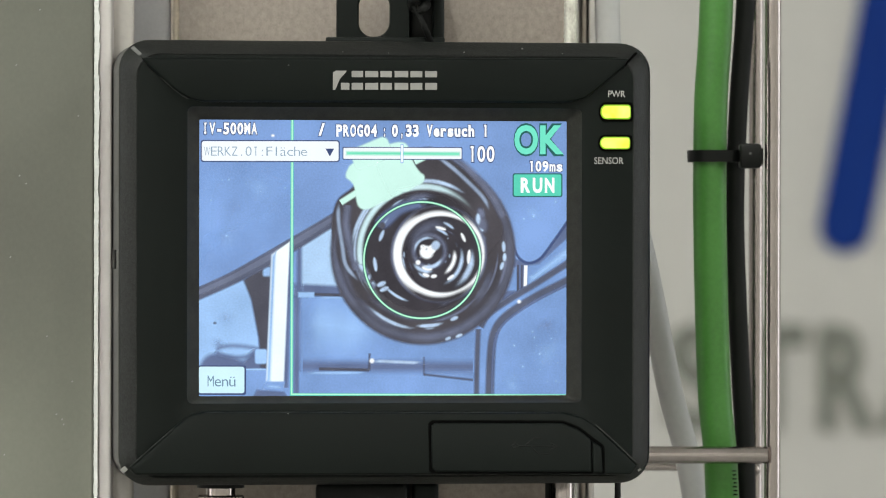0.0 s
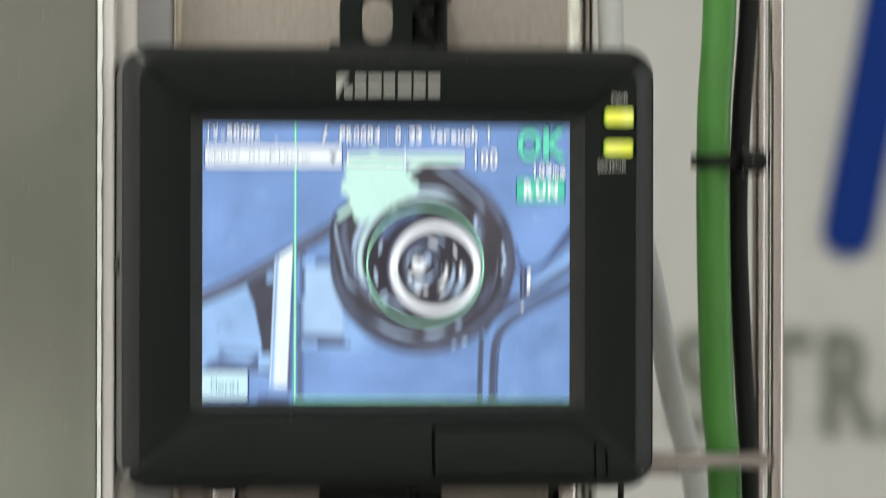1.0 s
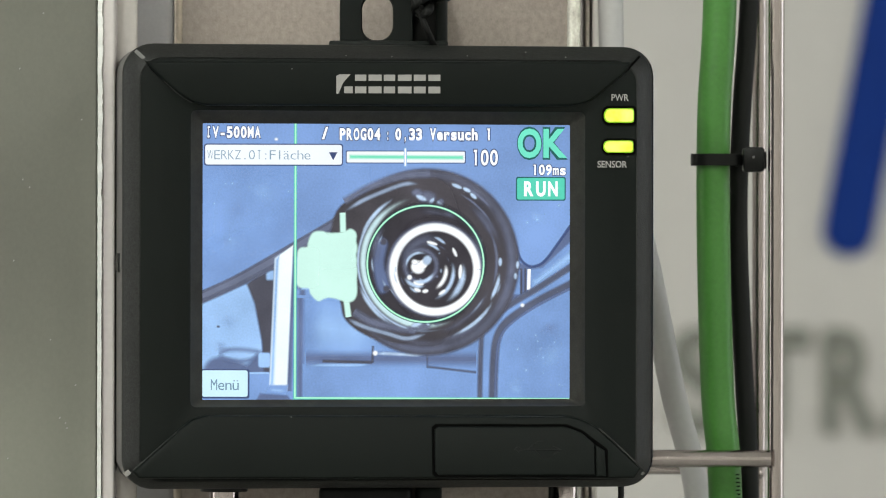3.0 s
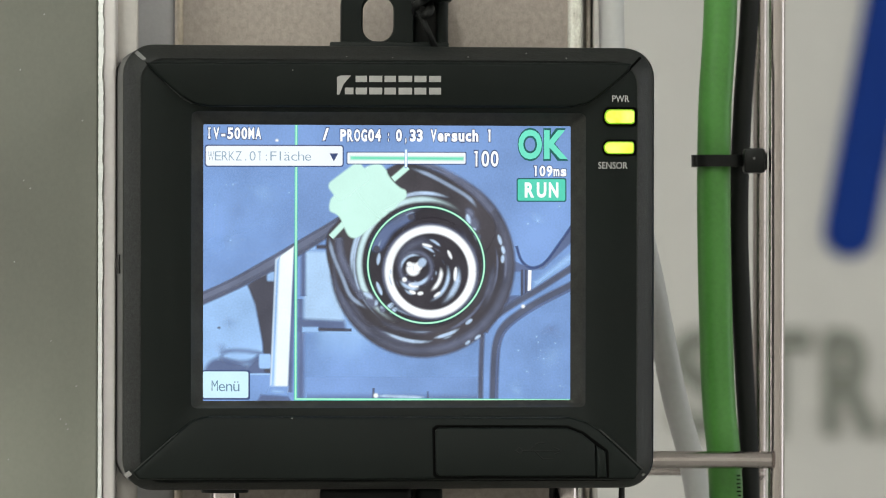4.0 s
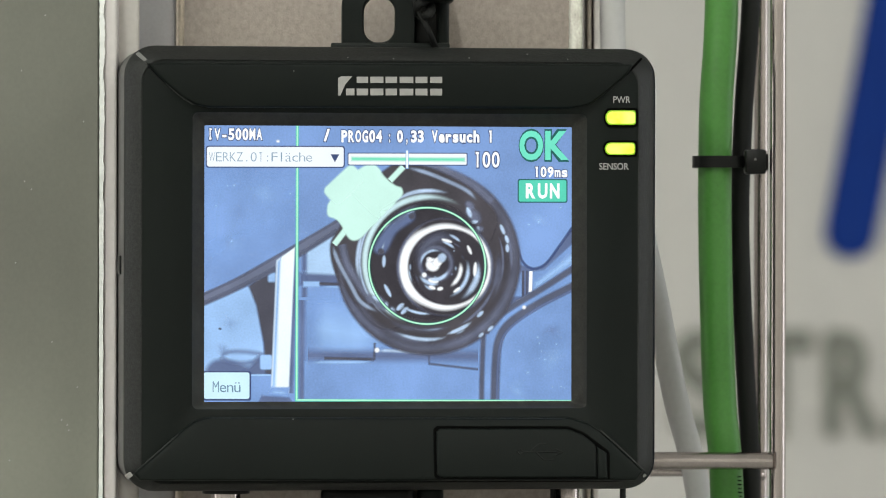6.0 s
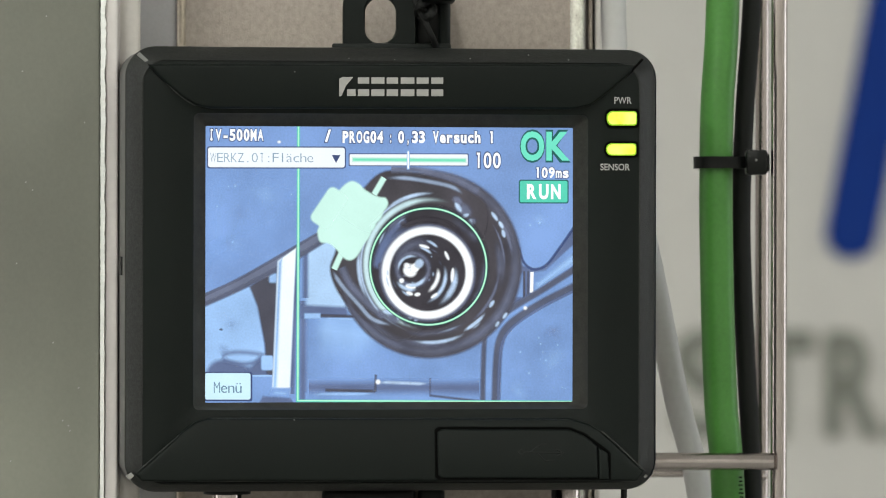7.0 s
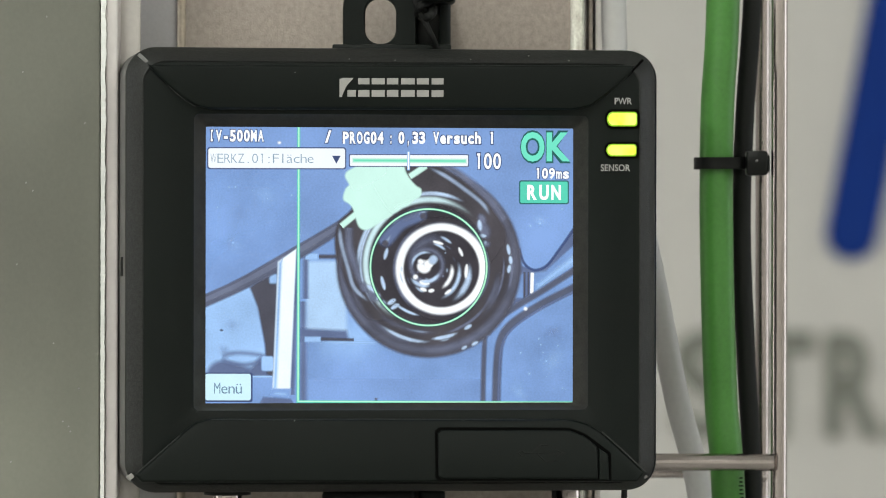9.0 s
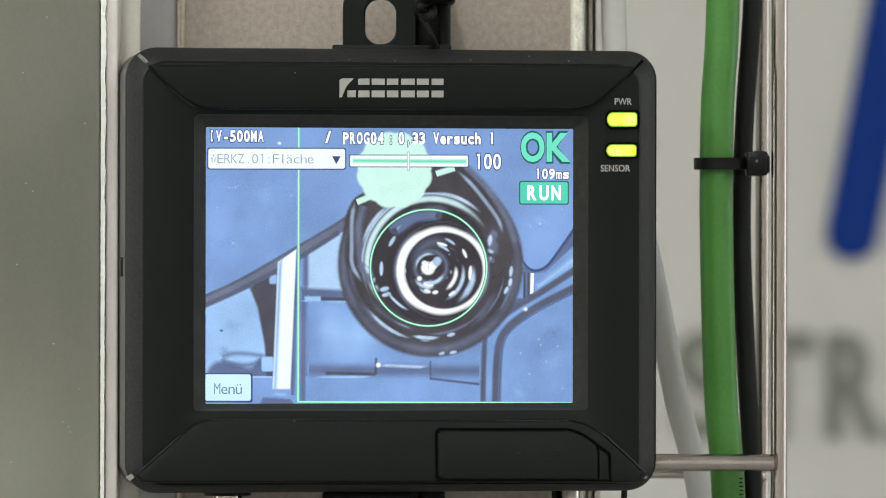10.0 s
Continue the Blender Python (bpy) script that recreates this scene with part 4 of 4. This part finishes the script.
    for cx in (-112, 112):
        s = 1 if cx > 0 else -1
        on("lug", disc(cx, -4, 10, 15, soft=8) + disc(cx * 0.9, 18, 11, 6, 30 * s, 5) + disc(cx * 1.07, -22, 6, 9, soft=6), 0.84, dim)
        on("lug_glint", disc(cx * 0.99, -14, 3.5, 9, 20 * s, 4) + disc(cx * 0.86, 20, 10, 4, -25 * s, 4) + disc(cx * 0.94, 4, 7, 3, 30 * s), 0.86, steel)
    on("inner_face", disc(0, 0, 104, soft=6), 0.9, deep)
    on("inner_plate", curved([(-56, -82), (-10, -94), (34, -86), (30, -72), (-8, -76), (-46, -64)], 7), 1.0, shade)
    on("inner_screw", disc(-50, -70, 5.5), 1.2, dark)
    on("inner_screw", disc(32, -78, 5.5), 1.2, dark)
    on("inner_glint", disc(-58, -54, 10, 3, -45) + disc(-88, -12, 3, 12, 15) + disc(-91, 24, 8, 4) + disc(-90, 34, 8, 3.5) + arc(0, 0, 92, 4, 128, 165, 3, 0.3), 1.1, steel)
    on("lower_arc", arc(0, 0, 131, 6, 96, 120, 3, 0.3), 0.6, steel)
    on("lower_arc", arc(0, 0, 137, 5, 118, 160, 4, 0.3), 0.6, steel)
    on("lower_arc", arc(0, 0, 124, 4, 60, 112, 4, 0.3) + arc(0, 0, 147, 4, 20, 52, 4, 0.3) + arc(0, 0, 132, 3, 22, 60, 3, 0.3), 0.6, dim)
    on("rim_glint", disc(4, 130, 7, 3, soft=3) + disc(-20, 158, 5, 2.5) + disc(0, 161, 6, 2.5) + disc(118, 78, 7, 3, -50) + disc(134, 48, 3, 9, 20) + disc(128, 66, 3, 7, 25), 0.65, steel)
    on("low_sheen", arc(0, 0, 150, 10, 40, 150, 9, 0.4, 0.7), 0.3, dim)
    streak = random.Random(11)
    for i in range(24):
        low = i < 15
        r = streak.uniform(118, 158) if low else streak.uniform(86, 100)
        a = streak.uniform(-20, 200) if low else streak.uniform(0, 360)
        bright = streak.random()
        on("gloss_streak", arc(streak.uniform(-3, 3), streak.uniform(-3, 3), r, streak.uniform(1.5, 3.5) if bright > 0.75 else streak.uniform(4, 9), a, a + streak.uniform(8, 20) if bright > 0.75 else a + streak.uniform(20, 55), 3 if bright > 0.75 else 8, 0.35, streak.uniform(0.3, 0.75)), 0.45 + 0.01 * i if low else 1.05, steel if bright > 0.75 else dim)
    # the highlighted tab swells and shrinks from view to view: a set of rigid mint pieces that shift on the cap
    left = curved([(-54, -190), (-4, -190), (-4, -116), (-40, -107), (-66, -107), (-76, -120), (-69, -150), (-71, -162), (-76, -173), (-68, -184)], 3.5)
    right = curved([(-16, -194), (18, -196), (42, -188), (46, -170), (41, -158), (47, -132), (52, -120), (40, -110), (0, -117), (-16, -114)], 3.5)
    neck = area(rounded(-54, -213, 17, -174, 10, 4), 3.5)
    for i, (key, faces) in enumerate([("tab_half", left), ("tab_half", right), ("tab_neck", neck)] + [("tab_lobe", disc(0, 0, 26, soft=4, n=28))] * 12):
        piece = on(key, faces, tab_layer(i), mint, "pale mint highlighted piece of the tab" if key == "tab_half" else "")
        TAB_PIECES.append(piece)

    ring = patch("lens_ring", arc(0, 0, 73.5, 14.5, 0, 360, 4), 6.6, white, mon, "bright white lens ring in the picture", origin=True)
    move["ring"] = ring

    def inside(name, faces, layer, material):
        return patch(name, faces, layer, material, ring, origin=True)
    well = inside("well", disc(0, 0, 67, soft=4), 0.05, deep)
    move["well"] = well
    for key, a0, a1 in (("upper_shade", 205, 335), ("lower_shade", 25, 155)):
        move[key] = inside(key, arc(0, 0, 80, 10, a0, a1, 6, 0.3), 0.08, deep)
    inside("ring_shade", arc(0, 0, 82, 6, 0, 360, 5), -0.6, dim)

    def inside(name, faces, layer, material):
        return patch(name, faces, layer, material, well, origin=True)
    inside("well_sheen", arc(-8, 0, 52, 16, 180, 300, 14, 0.3, 0.6), 0.1, dim)
    glint = random.Random(5)
    for i in range(16):
        r, a = glint.uniform(18, 62), glint.uniform(-110, 190)
        inside("gloss_streak", arc(-12, 0, r, glint.uniform(1.5, 4), a, a + glint.uniform(6, 30), 3, 0.35, glint.uniform(0.4, 0.9)), 0.25 + 0.01 * i, steel if glint.random() > 0.6 else dim)
    inside("swirl", arc(-26, -6, 28, 7, 0, 360, 6, cover=0.8), 0.15, dim)
    inside("crescent", arc(-20, 0, 39, 6, -15, 62, 4, 0.25), 0.4, white)
    inside("crescent", arc(-22, 2, 54, 6, -18, 70, 4, 0.3), 0.4, steel)
    inside("crescent", arc(-16, 0, 66, 9, -12, 60, 5, 0.35), 0.4, steel)
    inside("crescent", arc(-26, -4, 34, 6, 75, 150, 4, 0.3), 0.4, steel)
    inside("crescent", arc(-24, -4, 42, 4, -80, -40, 3, 0.3) + arc(-20, -8, 52, 4, -72, -42, 3, 0.3), 0.4, steel)
    inside("sparkle", disc(-31, -4, 12, 11, 20, soft=4) + disc(-22, -9, 7, 9, 40, soft=3) + disc(-37, -13, 5, 4, 10, soft=3), 0.6, white)
    inside("sparkle", disc(-15, -16, 7, 8, 30, soft=4) + arc(-28, -5, 24, 4, 170, 300, 3, 0.3) + arc(-28, -5, 27, 5, 20, 120, 4, 0.3), 0.62, steel)
    for spot in ((-30, 24, 9, 4, 8), (-32, 36, 6, 3, 20), (-18, 38, 5, 3, -10), (-46, 14, 4, 4), (12, 40, 7, 2.5, -35), (34, -30, 2.5, 8, -25), (44, 4, 3, 12, 4), (-6, -46, 9, 2.5, 15)):
        inside("sparkle", disc(*spot), 0.6, white)

    # the overlay drawn by the device
    patch("search_circle_edge", arc(758, 474, 103, 5.2, 0, 360, 2), 9.0, dteal, lcd)
    patch("search_circle", arc(758, 474, 103, 2.9, 0, 360, 1.4), 9.2, line, lcd, "thin green search circle")
    patch("guide_line", band([(528, 224), (527.5, 714)], 5, 1.5) + band([(525, 712), (1016, 713)], 4.4, 1.5), 8.6, teal, lcd, "green guide lines of the search window")
    patch("guide_line_core", band([(528, 224), (527.5, 712)], 2.4, 1) + band([(527, 711.6), (1016, 712.8)], 2.2, 1), 8.8, line, lcd)
    patch("tool_box_edge", rbox(366, 262, 612, 301, 5), 9.3, edge, lcd)
    patch("tool_box", rbox(368, 264, 610, 299, 4), 9.5, button, lcd, "white tool selection box")
    patch("arrow", area([(587, 277), (602, 277), (594.5, 291)], 1), 9.7, edge, lcd)
    patch("score_bar_edge", rbox(617, 274, 829, 296.5, 2), 9.3, edge, lcd)
    patch("score_bar", rbox(618.5, 275.5, 827.5, 295, 2), 9.5, button, lcd, "white score bar with a green filling")
    patch("score_fill", area([(624, 282), (824, 283), (824, 289), (624, 288)], 4), 9.7, green, lcd)
    patch("score_mark", rbox(719.6, 268.5, 724.7, 302.5, 1, 1), 9.8, pale, lcd)
    patch("score_mark_core", rbox(720.8, 270, 723.4, 301, 1, 1), 10.0, white, lcd)
    patch("run_box_edge", rbox(918, 320, 1006, 362, 4), 9.3, dteal, lcd)
    patch("run_box", rbox(920, 322, 1004, 360, 3), 9.5, teal, lcd, "green run indicator box")
    patch("menu_button_edge", rbox(362, 661, 447, 713, 4), 9.3, edge, lcd)
    patch("menu_button", rbox(363, 663, 444, 710, 4), 9.5, cyan, lcd, "pale cyan menu button")
    lcd_text("model_text", "IV-500MA", 368, 467, 251, 18.5, 9.6, t_white, lcd, 0.04, t_edge)
    lcd_text("slash_text", "/", 573, 587, 253, 20, 9.6, t_white, lcd, 0.03, t_edge)
    lcd_text("program_text", "PROG04|:|0,33 Versuch 1", 605, 875.5, 254.5, 19, 9.6, t_white, lcd, 0.045, t_edge)
    lcd_text("score_text", "100", 838, 887, 299, 26, 9.6, t_white, lcd, 0.022, t_edge)
    lcd_text("verdict_text", "OK", 919, 1010, 284, 47, 9.6, t_green, lcd, 0.032, t_dteal, fill=0.92)
    lcd_text("time_text", "109ms", 945, 1007, 316, 17, 9.6, t_white, lcd, 0.035, t_edge)
    lcd_text("run_text", "RUN", 930, 994, 353, 24, 9.8, t_white, lcd, 0.042, fill=0.8)
    lcd_text("tool_text", "WERKZ.01:Fläche", 371, 555, 290, 16.5, 9.8, t_faint, lcd, -0.012)
    lcd_text("menu_text", "Menü", 378, 429, 698, 19, 9.8, t_menu, lcd, -0.004)
    return move


# ---- bracket, cord and plugs at the monitor ----
def build_bracket():
    br = thing("mounting_bracket", "black plastic hanging bracket with an oblong slot above the monitor", "bracket", pose(0, 0.012, 0))

    def loc(px, py, y):
        p = back(px, py, y)
        return p.x, p.z
    # hook plate with its slot
    x0, z0 = loc(606, 92, 0.008)
    x1, z1 = loc(736, -34, 0.008)
    a0, c0 = loc(643, 80, 0.008)
    a1, c1 = loc(702, -4, 0.008)
    o = [(x0 + (x1 - x0) * 0.5 + (x - (x0 + x1) / 2), z if z > (z0 + z1) / 2 else z0) for x, z in rounded(x0, z0 - 0.0001, x1, z1, 0.0052, 10)]
    o = [(x1 if z == z0 and x > (x0 + x1) / 2 else x0 if z == z0 else x, z) for x, z in o]
    i = rounded(a0, c0, a1, c1, 0.0029, 10)
    ish = [((p[0] - (a0 + a1) / 2) * 0.93 + (a0 + a1) / 2, (p[1] - (c0 + c1) / 2) * 0.96 + (c0 + c1) / 2) for p in i]
    osh = [((p[0] - (x0 + x1) / 2) * 0.97 + (x0 + x1) / 2, (p[1] - (z0 + z1) / 2) * 0.98 + (z0 + z1) / 2) for p in o]
    part("hook_plate", loops_bm([(ish, 0.0015), (ish, -0.0035), (i, -0.0042), (osh, -0.0042), (o, -0.0036), (o, 0.0015), (ish, 0.0015)]), PLASTIC, br)
    ax, az = loc(736, 92, 0.012)
    bx, bz = loc(797, -40, 0.012)
    part("arm", box_bm(ax, -0.001, az - 0.002, bx, 0.03, bz, 0.0006), PLASTIC_DEEP, br)
    cx, _ = loc(776, 0, 0.009)
    dx, _ = loc(796, 0, 0.009)
    part("arm_rib", box_bm(cx, -0.0035, az - 0.002, dx, 0.002, bz, 0.0009, 3), PLASTIC, br)
    ex, ez = loc(587, 92, 0.005)
    fx, fz = loc(798, 79, 0.005)
    part("foot", box_bm(ex, -0.0065, ez - 0.002, fx, 0.004, fz, 0.0004), PLASTIC, br)
    gx, gz = loc(742, 6, 0.004)
    hx, hz = loc(806, -30, 0.004)
    part("clamp_cap", box_bm(gx, -0.012, gz, hx, 0.004, hz, 0.0012, 3), PLASTIC_DEEP, br)
    # the arm that holds the bracket's foot to the post behind
    px_, pz_ = loc(575, 1010, 0.03)
    qx, qz = loc(735, 858, 0.03)
    part("lower_arm", box_bm(px_, -0.004, pz_, qx, 0.036, qz, 0.0012, 3), PLASTIC_DEEP, br)
    rx, _ = loc(742, 0, 0.03)
    sx, _ = loc(788, 0, 0.03)
    part("lower_rib", box_bm(rx, -0.002, pz_, sx, 0.034, qz, 0.0012, 3), PLASTIC, br)

    cord = thing("tether", "thin braided black cord knotted round the bracket arm", "cord", pose(*back(750, 30, 0.004)))
    c = back(750, 30, 0.004)
    p = [back(*q) - c for q in ((722, -60, 0.004), (728, -20, 0.004), (738, 14, 0.003), (752, 40, 0.003), (762, 62, 0.003), (774, 90, 0.006))]
    part("strand", tube_bm(p, 5.5 * (DIST + 0.004) / F, 10, wobble=0.5), RUBBER, cord)
    q = [back(752 + 13 * math.cos(a), 20 + 12 * math.sin(a), 0.0035 - 0.002 * math.sin(2 * a)) - c for a in [2 * math.pi * j / 9 for j in range(10)]]
    part("knot", tube_bm(q, 8 * (DIST + 0.004) / F, 10, wobble=0.4), RUBBER, cord)


def build_plugs():
    c = back(403, 868, 0.009)
    plug = thing("metal_plug", "nickel-plated round connector with a knurled ring under the monitor", "connector", pose(*c))
    k = (0.009 + DIST) / F
    part("collar", tube_bm([(0, 0, -9 * k), (0, 0, 0.003)], 42 * k, 32), PLASTIC_DEEP, plug, "black rubber collar")
    part("nut", tube_bm([(0, 0, -22 * k), (0, 0, -8 * k)], 26 * k, 32), STEEL, plug)
    bm = bmesh.new()
    rings = []
    for z in (-22, -25, -80, -84):
        r = 40 if z in (-25, -80) else 37
        rings.append([bm.verts.new(((r + (i % 2) * 1.6) * k * math.cos(math.pi * i / 32), (r + (i % 2) * 1.6) * k * math.sin(math.pi * i / 32), z * k)) for i in range(64)])
    for a, b in zip(rings, rings[1:]):
        for i in range(64):
            bm.faces.new((a[i], a[(i + 1) % 64], b[(i + 1) % 64], b[i]))
    bm.faces.new(rings[0])
    bm.faces.new(rings[-1])
    bmesh.ops.recalc_face_normals(bm, faces=bm.faces[:])
    part("knurled_ring", bm, STEEL, plug, "knurled nickel ring", smooth=False)
    part("lead", tube_bm([(0, 0, -84 * k), (0, 0.005, -0.05), (0.004, 0.02, -0.12), (0.01, 0.03, -1.33)], 20 * k, 16), RUBBER, plug)
    for px, m, r in ((1008, STEEL, 21), (1105, RUBBER, 5), (982, RUBBER, 5)):
        c = back(px, 860, 0.02)
        lead = thing("plug_lead", "thin lead hanging down from under the monitor", "cable", pose(*c), group="leads under the monitor")
        part("sheath", tube_bm([(0, 0, 0.003), (0, 0, -0.02), (0.0005, 0.008, -0.1), (0.002, 0.02, -1.33)], r * (DIST + 0.02) / F, 14), m, lead)


build_hall()
wall_sign()
frame_posts()
wire_tray()
cables()
cable_tie()
monitor = build_monitor()
moving = build_display(monitor)
build_bracket()
build_plugs()


# ---- motion: the live picture jumps from one captured view to the next ----
# start, end, turn of the cap, its shift right and down, place of the ring, shift of the carrier, shift of the well, how far the shades close over the ring, how far out the tab lies
VIEWS = [
    (0.0, 0.833, 27, 4, -12, 788, 463, 4, 9, 1, 1.0, 0),
    (0.867, 1.733, 31, -2, -6, 776, 479, 83, 1, 1, 0.4, 0),
    (1.767, 2.733, 4, 0, 0, 765, 486, 54, 0, 0, 0, 0),
    (2.767, 3.667, 92, 4, 0, 775, 484, -16, 1, 0, 0.3, 16),
    (3.7, 4.533, 41, -4, 2, 766, 486, 57, 0, 0, 0.2, 0),
    (4.567, 5.533, 38, 2, -10, 769, 472, -25, 0, 0, 0, 0),
    (5.567, 6.5, 47, 4, -4, 790, 476, -25, 9, 0, 0.95, 6),
    (6.533, 7.333, 60, 4, 0, 757, 485, 30, 0, 0, 0, 9),
    (7.4, 8.267, 102, 5, 0, 773, 491, -12, -3, -1, 0.7, 18),
    (8.333, 9.1, 34, 3, -2, 781, 477, 70, 0, 0, 0.55, 0),
    (9.133, 10.0, 18, 6, -4, 782, 479, -2, 6, 0, 0.85, 0),
]
# the pieces of the tab on the cap: spread as a notched tab, drawn together as a round spot
SPREAD = [(0, 0)] * 3 + [(x, y) for x in (-43, -24, -4, 18) for y in (-134, -148, -163)]
ROUND = [(16, -25), (-42, -22), (-6, 22)] + [(-24 + 41.5 * math.cos(math.pi * i / 6), -174 + 41.5 * math.sin(math.pi * i / 6)) for i in range(12)]



def motions():
    rows = {key: [] for key in moving}
    tab = [[] for _ in TAB_PIECES]
    for t0, t1, turn, dx, dy, rx, ry, drop, wx, wy, shut, out in VIEWS:
        cx, cz = flat(TURN_X + dx, TURN_Y + dy)
        qx, qz = flat(rx, ry)
        kx, kz = flat(757, 647 + drop)
        for t in (t0, t1):
            rows["cap"].append((t, pose(cx, -LAYER * 4.4, cz, 0, 4 - turn, 0)))
            rows["ring"].append((t, pose(qx, -LAYER * 6.6, qz)))
            rows["carrier"].append((t, pose(kx, -LAYER * 1.8, kz)))
            rows["well"].append((t, pose(wx * K, -LAYER * 0.05, -wy * K)))
            for key, up in (("upper_shade", 1), ("lower_shade", -1)):
                rows[key].append((t, pose(0, -LAYER * 0.08, up * 13 * (1 - shut) * K)))
            for i, (x, y) in enumerate(ROUND if t0 > 9.1 else SPREAD):
                tab[i].append((t, pose(x * K, -LAYER * tab_layer(i), (out - y) * K)))
    for key, ob in moving.items():
        walk(ob, rows[key])
    for ob, path in zip(TAB_PIECES, tab):
        walk(ob, path)


motions()
